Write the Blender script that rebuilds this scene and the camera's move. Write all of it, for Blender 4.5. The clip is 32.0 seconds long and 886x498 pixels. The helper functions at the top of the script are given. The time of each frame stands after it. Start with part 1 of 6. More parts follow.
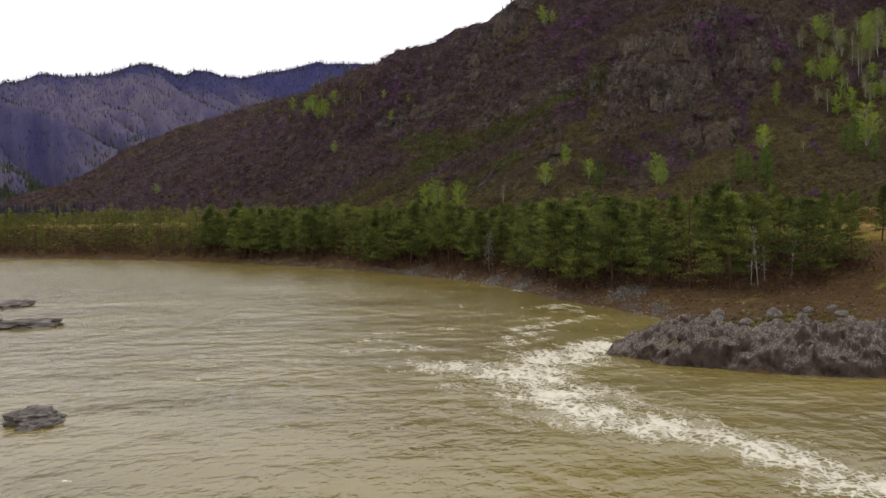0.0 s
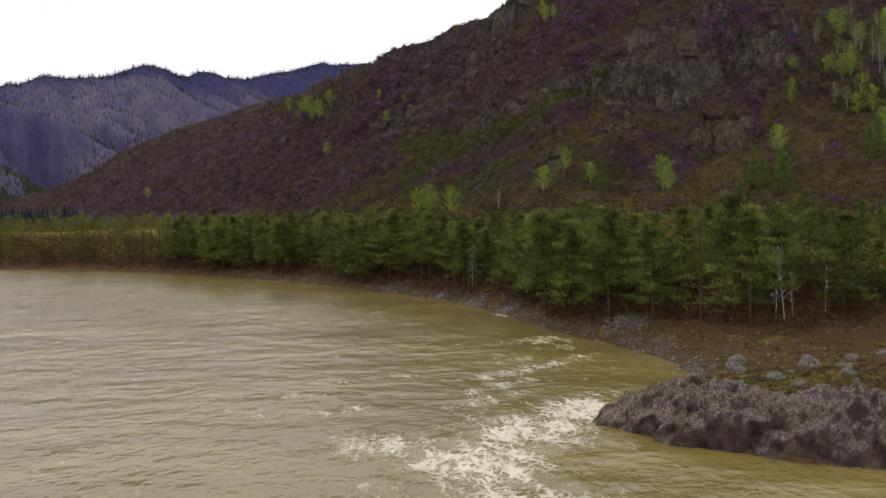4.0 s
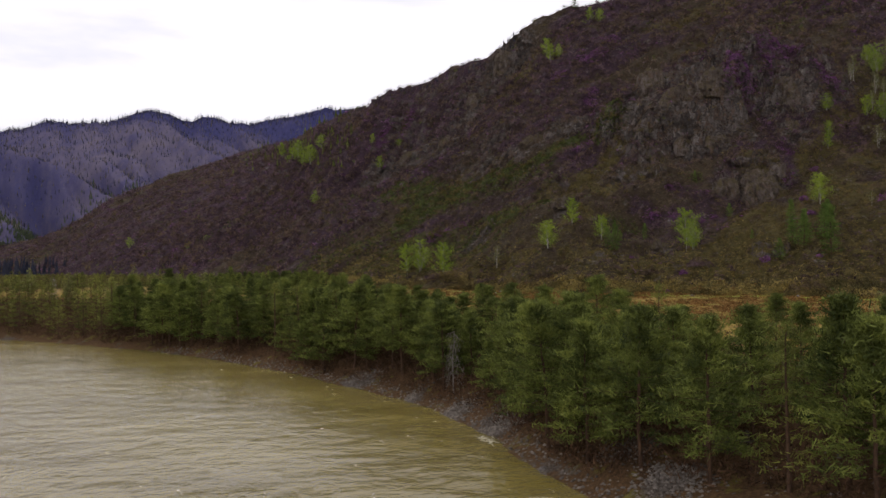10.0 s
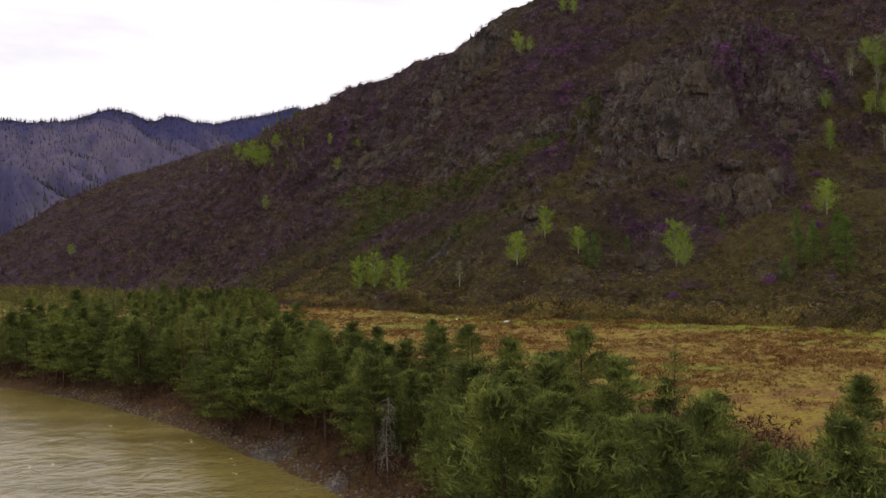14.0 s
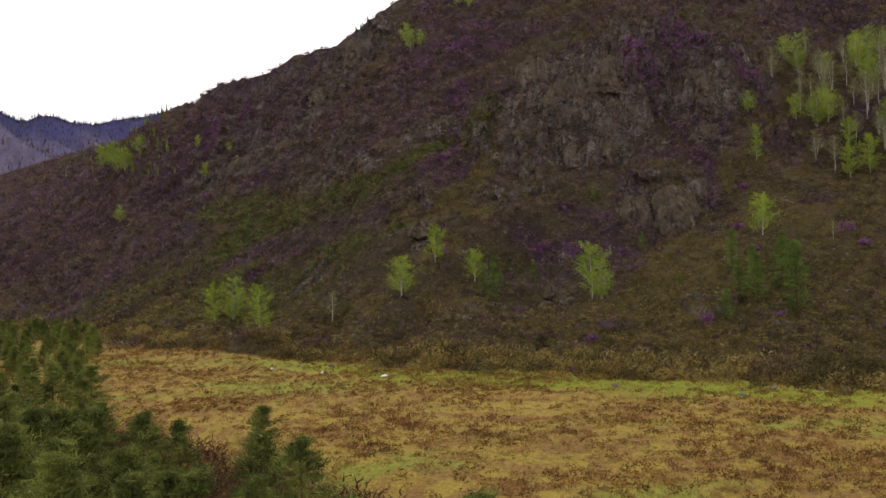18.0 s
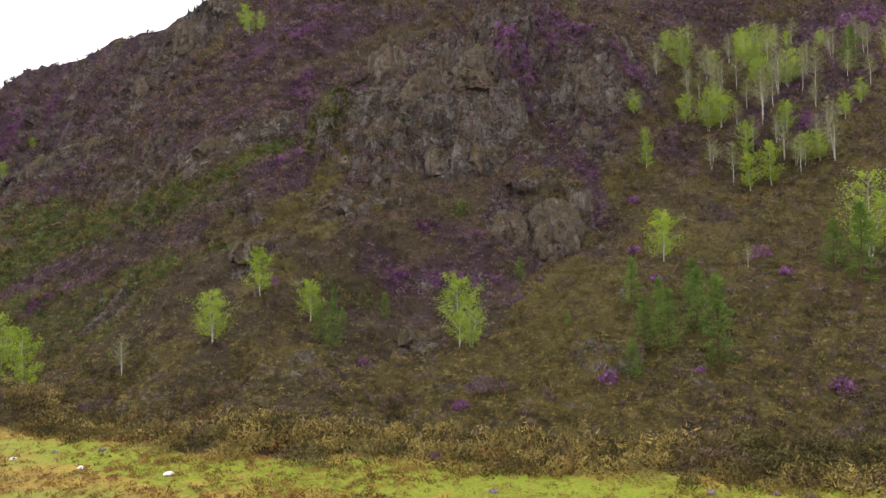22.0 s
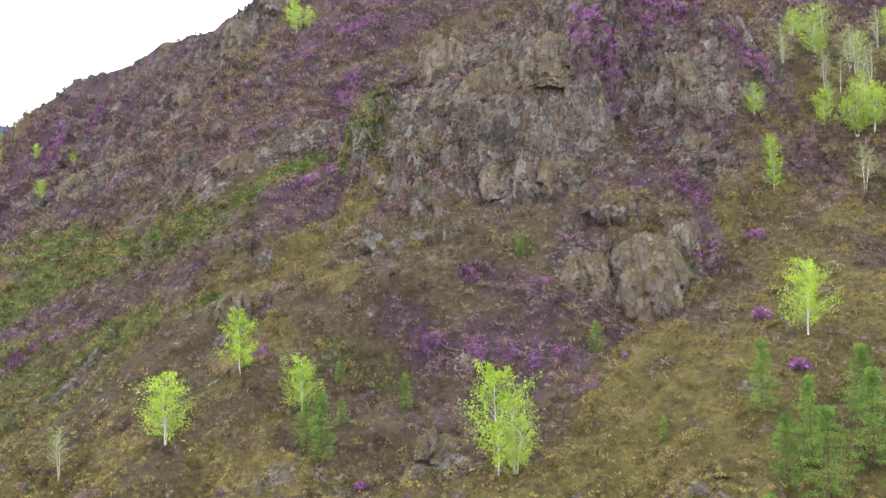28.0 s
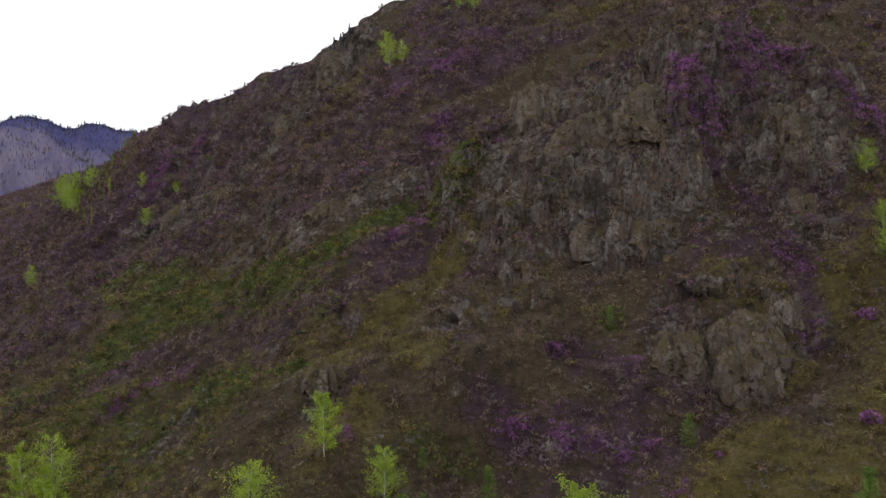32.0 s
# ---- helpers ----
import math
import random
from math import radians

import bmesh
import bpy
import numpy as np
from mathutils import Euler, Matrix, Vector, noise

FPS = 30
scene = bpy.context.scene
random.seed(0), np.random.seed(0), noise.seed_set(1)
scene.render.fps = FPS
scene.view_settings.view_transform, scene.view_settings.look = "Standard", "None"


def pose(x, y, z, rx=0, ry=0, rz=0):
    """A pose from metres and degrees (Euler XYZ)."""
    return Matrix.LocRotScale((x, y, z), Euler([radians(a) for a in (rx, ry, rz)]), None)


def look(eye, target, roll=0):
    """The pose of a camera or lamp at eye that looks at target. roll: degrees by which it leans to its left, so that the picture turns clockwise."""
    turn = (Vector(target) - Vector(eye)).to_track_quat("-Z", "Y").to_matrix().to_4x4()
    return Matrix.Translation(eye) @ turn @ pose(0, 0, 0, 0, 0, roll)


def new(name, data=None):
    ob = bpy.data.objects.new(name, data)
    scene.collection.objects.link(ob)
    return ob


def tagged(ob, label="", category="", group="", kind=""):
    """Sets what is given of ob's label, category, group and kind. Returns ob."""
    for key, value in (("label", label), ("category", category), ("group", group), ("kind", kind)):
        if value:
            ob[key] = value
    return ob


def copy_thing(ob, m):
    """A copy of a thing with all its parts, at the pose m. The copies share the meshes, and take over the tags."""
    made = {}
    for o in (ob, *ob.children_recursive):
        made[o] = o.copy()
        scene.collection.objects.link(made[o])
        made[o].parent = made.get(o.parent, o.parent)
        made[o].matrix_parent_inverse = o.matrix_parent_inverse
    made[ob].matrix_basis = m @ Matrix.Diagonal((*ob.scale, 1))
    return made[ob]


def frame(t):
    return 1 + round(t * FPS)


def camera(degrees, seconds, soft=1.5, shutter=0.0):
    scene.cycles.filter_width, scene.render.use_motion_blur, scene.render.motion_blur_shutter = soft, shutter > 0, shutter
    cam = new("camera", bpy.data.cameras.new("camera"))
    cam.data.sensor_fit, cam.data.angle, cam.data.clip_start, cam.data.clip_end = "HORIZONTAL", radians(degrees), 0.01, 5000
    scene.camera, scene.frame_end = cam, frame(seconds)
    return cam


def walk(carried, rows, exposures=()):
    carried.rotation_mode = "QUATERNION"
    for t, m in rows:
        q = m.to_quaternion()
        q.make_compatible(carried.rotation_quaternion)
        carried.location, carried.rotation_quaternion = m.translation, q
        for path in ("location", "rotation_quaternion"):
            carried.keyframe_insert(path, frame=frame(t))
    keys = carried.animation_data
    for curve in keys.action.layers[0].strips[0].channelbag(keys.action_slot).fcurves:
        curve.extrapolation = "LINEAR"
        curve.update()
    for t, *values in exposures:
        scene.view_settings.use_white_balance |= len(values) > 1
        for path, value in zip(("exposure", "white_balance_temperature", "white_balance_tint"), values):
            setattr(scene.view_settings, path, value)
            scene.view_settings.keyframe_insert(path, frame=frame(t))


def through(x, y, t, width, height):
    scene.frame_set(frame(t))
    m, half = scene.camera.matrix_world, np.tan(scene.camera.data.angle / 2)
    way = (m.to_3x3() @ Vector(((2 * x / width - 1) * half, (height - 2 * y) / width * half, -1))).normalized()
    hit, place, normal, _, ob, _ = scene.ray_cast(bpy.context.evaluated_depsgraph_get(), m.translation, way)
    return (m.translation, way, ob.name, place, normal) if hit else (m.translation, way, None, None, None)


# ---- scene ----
# A river gorge in spring seen from a drone: brown river, pine belt, meadow terrace, rocky hillside, far range.
cam = camera(54.5, 32.0)
PATH = [
    (0, (-16.474, -131.615, 16.209), (-16.556, -129.619, 16.12), -0.9),
    (1, (-15.369, -126.665, 16.863), (-15.455, -124.669, 16.774), -0.9),
    (2, (-13.937, -121.156, 17.436), (-14.029, -119.16, 17.348), -1.0),
    (3, (-12.481, -114.877, 17.875), (-12.579, -112.882, 17.788), -1.0),
    (3.5, (-11.897, -111.846, 18.044), (-11.996, -109.85, 17.957), -1.0),
    (5.5, (-9.684, -99.991, 18.764), (-9.79, -97.995, 18.681), -1.0),
    (6, (-9.181, -96.667, 19.237), (-9.293, -94.672, 19.154), -1.0),
    (7, (-8.216, -90.146, 20.3), (-8.331, -88.151, 20.218), -1.0),
    (7.5, (-7.999, -86.831, 20.893), (-8.114, -84.835, 20.831), -1.0),
    (8, (-7.847, -83.382, 21.392), (-7.961, -81.386, 21.374), -1.0),
    (8.5, (-7.853, -80.039, 21.888), (-7.964, -78.042, 21.903), -1.0),
    (9, (-7.716, -76.693, 22.487), (-7.83, -74.696, 22.502), -1.0),
    (10, (-7.594, -68.842, 23.42), (-7.709, -66.845, 23.436), -1.0),
    (11, (-7.227, -60.809, 24.472), (-7.332, -58.811, 24.488), -1.0),
    (12, (-6.66, -52.288, 25.473), (-6.736, -50.289, 25.489), -1.0),
    (13, (-5.729, -43.278, 26.342), (-5.789, -41.279, 26.359), -1.1),
    (14, (-4.683, -33.953, 27.905), (-4.733, -31.954, 27.921), -1.1),
    (14.5, (-4.091, -28.877, 28.619), (-4.133, -26.878, 28.636), -1.2),
    (16.5, (-1.087, -6.995, 30.817), (-1.09, -4.995, 30.841), -1.3),
    (17, (-0.456, -1.896, 31.702), (-0.398, 0.103, 31.725), -1.3),
    (18, (1.228, 8.389, 33.484), (1.414, 10.38, 33.504), -1.5),
    (19, (3.126, 18.943, 34.825), (3.435, 20.919, 34.843), -1.5),
    (20, (5.77, 29.511, 36.199), (6.17, 31.47, 36.217), -1.7),
    (21, (8.708, 39.744, 37.4), (9.149, 41.695, 37.417), -1.7),
    (22, (11.922, 49.518, 38.76), (12.417, 51.456, 38.777), -1.7),
    (23, (15.422, 58.933, 40.191), (15.933, 60.867, 40.209), -1.6),
    (24, (19.033, 67.289, 42.065), (19.548, 69.222, 42.083), -1.6),
    (25, (22.674, 75.155, 43.582), (23.192, 77.087, 43.601), -1.6),
    (25.5, (24.421, 78.997, 44.056), (24.941, 80.929, 44.077), -1.6),
    (27.5, (30.485, 90.97, 45.647), (31.002, 92.902, 45.668), -1.6),
    (28, (30.541, 90.961, 47.18), (30.808, 92.943, 47.206), -1.8),
    (28.5, (31.319, 91.248, 48.673), (31.408, 93.245, 48.706), -1.8),
    (29, (31.576, 91.47, 50.511), (31.62, 93.47, 50.543), -1.7),
    (30, (31.735, 91.851, 54.159), (31.765, 93.85, 54.186), -1.6),
    (31, (31.882, 92.301, 56.923), (31.92, 94.301, 56.951), -1.4),
    (32, (32.385, 92.964, 59.237), (32.431, 94.963, 59.261), -1.2),
]
EXPOSURE = [(0.0, -0.60, 6460, 15), (3.0, -0.64, 6440, 16), (6.0, -0.64, 6400, 17), (9.0, -0.76, 6390, 18), (12.0, -0.76, 6420, 18), (16.5, -0.58, 6800, 18), (19.0, -0.24, 6800, 17),
            (20.0, -0.08, 6700, 16), (22.0, 0.44, 6500, 13), (25.0, 1.14, 6220, 11), (27.5, 1.66, 6000, 7), (28.2, 1.57, 6000, 7), (29.0, 1.02, 6100, 9), (30.0, 0.30, 6220, 12),
            (31.0, -0.10, 6300, 12), (32.0, -0.18, 6300, 12)]
walk(cam, [(t, look(eye, target, roll)) for t, eye, target, roll in PATH], EXPOSURE)

# ---- light: a bright overcast sky with a veiled sun ----
SUN_AZ, SUN_EL = radians(32), radians(44)          # ahead, to the left
world = bpy.data.worlds.new("world")
scene.world = world
world.use_nodes = True
wn, wl = world.node_tree.nodes, world.node_tree.links
wn.clear()
w_out, w_bg, w_sky = wn.new("ShaderNodeOutputWorld"), wn.new("ShaderNodeBackground"), wn.new("ShaderNodeTexSky")
w_sky.sky_type, w_sky.sun_disc = "NISHITA", False
w_sky.sun_elevation, w_sky.sun_rotation = SUN_EL, -SUN_AZ
w_co, w_no, w_map = wn.new("ShaderNodeTexCoord"), wn.new("ShaderNodeTexNoise"), wn.new("ShaderNodeMapping")
w_map.inputs["Scale"].default_value = (1.0, 1.0, 4.0)
w_no.inputs["Scale"].default_value, w_no.inputs["Detail"].default_value = 3.2, 6.0
w_ramp = wn.new("ShaderNodeValToRGB")
w_ramp.color_ramp.elements[0].position, w_ramp.color_ramp.elements[0].color = 0.30, (0.55, 0.55, 0.55, 1)
w_ramp.color_ramp.elements[1].position, w_ramp.color_ramp.elements[1].color = 0.46, (1, 1, 1, 1)
w_mul = wn.new("ShaderNodeMix")
w_mul.data_type, w_mul.blend_type = "RGBA", "MULTIPLY"
w_mul.inputs[0].default_value = 1.0
w_mul.inputs[7].default_value = (0.11, 0.11, 0.11, 1)
w_mix = wn.new("ShaderNodeMix")
w_mix.data_type = "RGBA"
w_mix.inputs[7].default_value = (1.72, 1.73, 1.75, 1)
wl.new(w_co.outputs["Generated"], w_map.inputs["Vector"])
wl.new(w_map.outputs["Vector"], w_no.inputs["Vector"])
wl.new(w_no.outputs["Fac"], w_ramp.inputs["Fac"])
wl.new(w_sky.outputs["Color"], w_mul.inputs[6])
wl.new(w_ramp.outputs["Color"], w_mix.inputs[0])
wl.new(w_mul.outputs[2], w_mix.inputs[6])
wl.new(w_mix.outputs[2], w_bg.inputs["Color"])
wl.new(w_bg.outputs["Background"], w_out.inputs["Surface"])
w_bg.inputs["Strength"].default_value = 1.0
sun_data = bpy.data.lights.new("sun", "SUN")
sun_data.energy, sun_data.angle, sun_data.color = 1.0, radians(12), (1.0, 0.93, 0.82)
sun = new("sun", sun_data)
sun.matrix_world = look((0, 0, 0), (math.sin(SUN_AZ) * math.cos(SUN_EL), -math.cos(SUN_AZ) * math.cos(SUN_EL), -math.sin(SUN_EL)))


# ---- numeric helpers ----
def value_noise(p, seed=0):
    """Smooth noise, 0 to 1, at an (n, 3) array of places."""
    p = np.asarray(p, float)
    i = np.floor(p).astype(np.int64)
    f = p - i
    f = f * f * (3 - 2 * f)
    total = np.zeros(len(p))
    for dx in (0, 1):
        for dy in (0, 1):
            for dz in (0, 1):
                h = (i[:, 0] + dx) * 374761393 + (i[:, 1] + dy) * 668265263 + (i[:, 2] + dz) * 2147483647 + seed * 974711
                h = (h ^ (h >> 13)) * 1274126177
                h = (h ^ (h >> 16)) & 0xFFFFFF
                w = (f[:, 0] if dx else 1 - f[:, 0]) * (f[:, 1] if dy else 1 - f[:, 1]) * (f[:, 2] if dz else 1 - f[:, 2])
                total += w * h / 0xFFFFFF
    return total


def fbm(p, octaves=4, seed=0, gain=0.5):
    """Layered noise, about -1 to 1."""
    p, out, amp, norm = np.asarray(p, float), 0.0, 1.0, 0.0
    for n in range(octaves):
        out = out + amp * (2 * value_noise(p * 2.03**n, seed + n) - 1)
        norm, amp = norm + amp, amp * gain
    return out / norm


def smooth(a, b, x):
    t = np.clip((np.asarray(x, float) - a) / (b - a), 0, 1)
    return t * t * (3 - 2 * t)


def mesh_object(name, verts, faces, mats, parent=None, label="", shade=True, index=None):
    """Links a mesh from arrays: faces is an (n, 3) or (n, 4) array."""
    me = bpy.data.meshes.new(name)
    verts, faces = np.asarray(verts, np.float32), np.asarray(faces, np.int32)
    k = faces.shape[1]
    me.vertices.add(len(verts))
    me.vertices.foreach_set("co", verts.ravel())
    me.loops.add(faces.size)
    me.loops.foreach_set("vertex_index", faces.ravel())
    me.polygons.add(len(faces))
    me.polygons.foreach_set("loop_start", np.arange(0, faces.size, k, dtype=np.int32))
    if shade:
        me.polygons.foreach_set("use_smooth", np.ones(len(faces), bool))
    for m in mats if isinstance(mats, (list, tuple)) else [mats]:
        me.materials.append(m)
    if index is not None:
        me.polygons.foreach_set("material_index", np.asarray(index, np.int32))
    me.update()
    me.validate()
    ob = new(name, me)
    if parent is not None:
        ob.parent = parent
    if label:
        ob["label"] = label
    return ob


def grid_faces(nu, nv):
    a = (np.arange(nu - 1)[:, None] * nv + np.arange(nv - 1)[None, :]).ravel()
    return np.stack([a, a + nv, a + nv + 1, a + 1], 1)


# ---- materials ----
def node_material(name, rough=0.9, spec=0.2):
    m = bpy.data.materials.new(name)
    m.use_nodes = True
    b = m.node_tree.nodes["Principled BSDF"]
    b.inputs["Roughness"].default_value = rough
    b.inputs["Specular IOR Level"].default_value = spec
    return m, m.node_tree.nodes, m.node_tree.links, b


def noise_node(nodes, links, scale, detail=5.0, rough=0.6, stretch=None, vector=None):
    n = nodes.new("ShaderNodeTexNoise")
    n.inputs["Scale"].default_value, n.inputs["Detail"].default_value, n.inputs["Roughness"].default_value = scale, detail, rough
    if vector is None:
        vector = nodes.new("ShaderNodeNewGeometry").outputs["Position"]
    if stretch:
        mp = nodes.new("ShaderNodeMapping")
        mp.inputs["Scale"].default_value = stretch
        links.new(vector, mp.inputs["Vector"])
        vector = mp.outputs["Vector"]
    links.new(vector, n.inputs["Vector"])
    return n.outputs["Fac"]


def ramp_node(nodes, links, fac, stops):
    r = nodes.new("ShaderNodeValToRGB")
    e = r.color_ramp.elements
    while len(e) < len(stops):
        e.new(0.5)
    for el, (p, c) in zip(e, stops):
        el.position, el.color = p, (*c, 1) if len(c) == 3 else c
    links.new(fac, r.inputs["Fac"])
    return r.outputs["Color"]


def mask_node(nodes, links, fac, lo, hi):
    r = nodes.new("ShaderNodeMapRange")
    r.interpolation_type = "SMOOTHSTEP"
    r.inputs["From Min"].default_value, r.inputs["From Max"].default_value = lo, hi
    links.new(fac, r.inputs["Value"])
    return r.outputs["Result"]


def mix_node(nodes, links, fac, a, b, blend="MIX"):
    m = nodes.new("ShaderNodeMix")
    m.data_type, m.blend_type = "RGBA", blend
    for sock, v in ((m.inputs[0], fac), (m.inputs[6], a), (m.inputs[7], b)):
        if isinstance(v, (int, float)):
            sock.default_value = v
        elif isinstance(v, tuple):
            sock.default_value = (*v, 1)
        else:
            links.new(v, sock)
    return m.outputs[2]


def math_node(nodes, links, op, a, b=0.0):
    m = nodes.new("ShaderNodeMath")
    m.operation = op
    for sock, v in zip(m.inputs, (a, b)):
        if isinstance(v, (int, float)):
            sock.default_value = v
        else:
            links.new(v, sock)
    return m.outputs[0]


def bump_node(nodes, links, fac, strength, distance, bsdf):
    b = nodes.new("ShaderNodeBump")
    b.inputs["Strength"].default_value, b.inputs["Distance"].default_value = strength, distance
    links.new(fac, b.inputs["Height"])
    links.new(b.outputs["Normal"], bsdf.inputs["Normal"])


def foliage_material(name, dark, light, rough=0.8, through=0.25, grain=0.58, clump=0.22):
    """Leaves: colour varies from clump to clump and from thing to thing; a little light passes through."""
    m, n, l, b = node_material(name, rough, 0.15)
    g = n.new("ShaderNodeNewGeometry").outputs["Random Per Island"]
    o = n.new("ShaderNodeObjectInfo").outputs["Random"]
    drift = noise_node(n, l, clump, 4.0, 0.6)
    mixed = math_node(n, l, "ADD", math_node(n, l, "MULTIPLY", g, grain), math_node(n, l, "MULTIPLY", o, 0.17))
    mixed = math_node(n, l, "ADD", mixed, math_node(n, l, "MULTIPLY", mask_node(n, l, drift, 0.34, 0.66), 0.83 - grain))
    tone = n.new("ShaderNodeAttribute")
    tone.attribute_name = "tone"
    mixed = math_node(n, l, "ADD", mixed, math_node(n, l, "MULTIPLY", tone.outputs["Fac"], 0.72))
    mid = tuple(0.62 * p + 0.38 * q for p, q in zip(dark, light))
    col = ramp_node(n, l, mixed, [(0.08, dark), (0.5, mid), (0.88, light)])
    l.new(col, b.inputs["Base Color"])
    if through:
        t, mx = n.new("ShaderNodeBsdfTranslucent"), n.new("ShaderNodeMixShader")
        mx.inputs[0].default_value = through
        l.new(col, t.inputs["Color"])
        l.new(b.outputs[0], mx.inputs[1])
        l.new(t.outputs[0], mx.inputs[2])
        l.new(mx.outputs[0], n["Material Output"].inputs["Surface"])
    return m


def plain_material(name, a, b_, scale, rough=0.9, bump=0.3, stretch=None):
    m, n, l, b = node_material(name, rough)
    co = n.new("ShaderNodeTexCoord").outputs["Object"]
    f = noise_node(n, l, scale, 6.0, 0.65, stretch, co)
    l.new(ramp_node(n, l, f, [(0.3, a), (0.7, b_)]), b.inputs["Base Color"])
    if bump:
        bump_node(n, l, f, bump, 0.1, b)
    return m


def jointed_rock(n, l, pos, fine):
    """Blocks of grey-brown rock of different tone, with dark joints at two scales. Gives colour, joints and relief."""
    wobble, add = n.new("ShaderNodeTexNoise"), n.new("ShaderNodeVectorMath")
    wobble.inputs["Scale"].default_value, wobble.inputs["Detail"].default_value = 0.5, 4.0
    l.new(pos, wobble.inputs["Vector"])
    l.new(wobble.outputs["Color"], add.inputs[0])
    l.new(pos, add.inputs[1])
    out = []
    for scale, turn in ((0.42, 0.3), (1.5, 0.9)):
        mp = n.new("ShaderNodeMapping")
        mp.inputs["Scale"].default_value, mp.inputs["Rotation"].default_value = (1.25, 1.25, 0.62), (0.22, 0.28, turn)
        l.new(add.outputs[0], mp.inputs["Vector"])
        cell, edge = n.new("ShaderNodeTexVoronoi"), n.new("ShaderNodeTexVoronoi")
        edge.feature = "DISTANCE_TO_EDGE"
        for v in (cell, edge):
            v.inputs["Scale"].default_value = scale
            l.new(mp.outputs[0], v.inputs["Vector"])
        sep = n.new("ShaderNodeSeparateColor")
        l.new(cell.outputs["Color"], sep.inputs[0])
        out.append((sep.outputs[0], sep.outputs[1], edge.outputs["Distance"]))
    (tone_a, hue_a, edge_a), (tone_b, hue_b, edge_b) = out
    tone = math_node(n, l, "ADD", math_node(n, l, "MULTIPLY", tone_a, 0.36), math_node(n, l, "MULTIPLY", tone_b, 0.20))
    tone = math_node(n, l, "ADD", tone, math_node(n, l, "MULTIPLY", math_node(n, l, "SUBTRACT", fine, 0.33), 0.95))
    rock = ramp_node(n, l, tone, [(0.10, (0.044, 0.037, 0.034)), (0.38, (0.108, 0.091, 0.081)), (0.64, (0.190, 0.164, 0.146)), (0.98, (0.36, 0.322, 0.290))])
    rust = mask_node(n, l, math_node(n, l, "ADD", math_node(n, l, "MULTIPLY", hue_a, 0.5), math_node(n, l, "MULTIPLY", hue_b, 0.4)), 0.52, 0.80)
    rock = mix_node(n, l, math_node(n, l, "MULTIPLY", rust, 0.7), rock, (0.150, 0.092, 0.062))
    joint = math_node(n, l, "MAXIMUM", mask_node(n, l, math_node(n, l, "ADD", edge_a, math_node(n, l, "MULTIPLY", math_node(n, l, "SUBTRACT", fine, 0.45), 0.35)), 0.06, 0.0), math_node(n, l, "MULTIPLY", mask_node(n, l, edge_b, 0.05, 0.0), 0.4))
    rock = mix_node(n, l, math_node(n, l, "MULTIPLY", joint, 0.75), rock, (0.028, 0.022, 0.019))
    relief = math_node(n, l, "SUBTRACT", math_node(n, l, "ADD", math_node(n, l, "MULTIPLY", tone_a, 0.8), math_node(n, l, "MULTIPLY", tone_b, 0.4)), math_node(n, l, "MULTIPLY", joint, 0.7))
    return rock, joint, relief


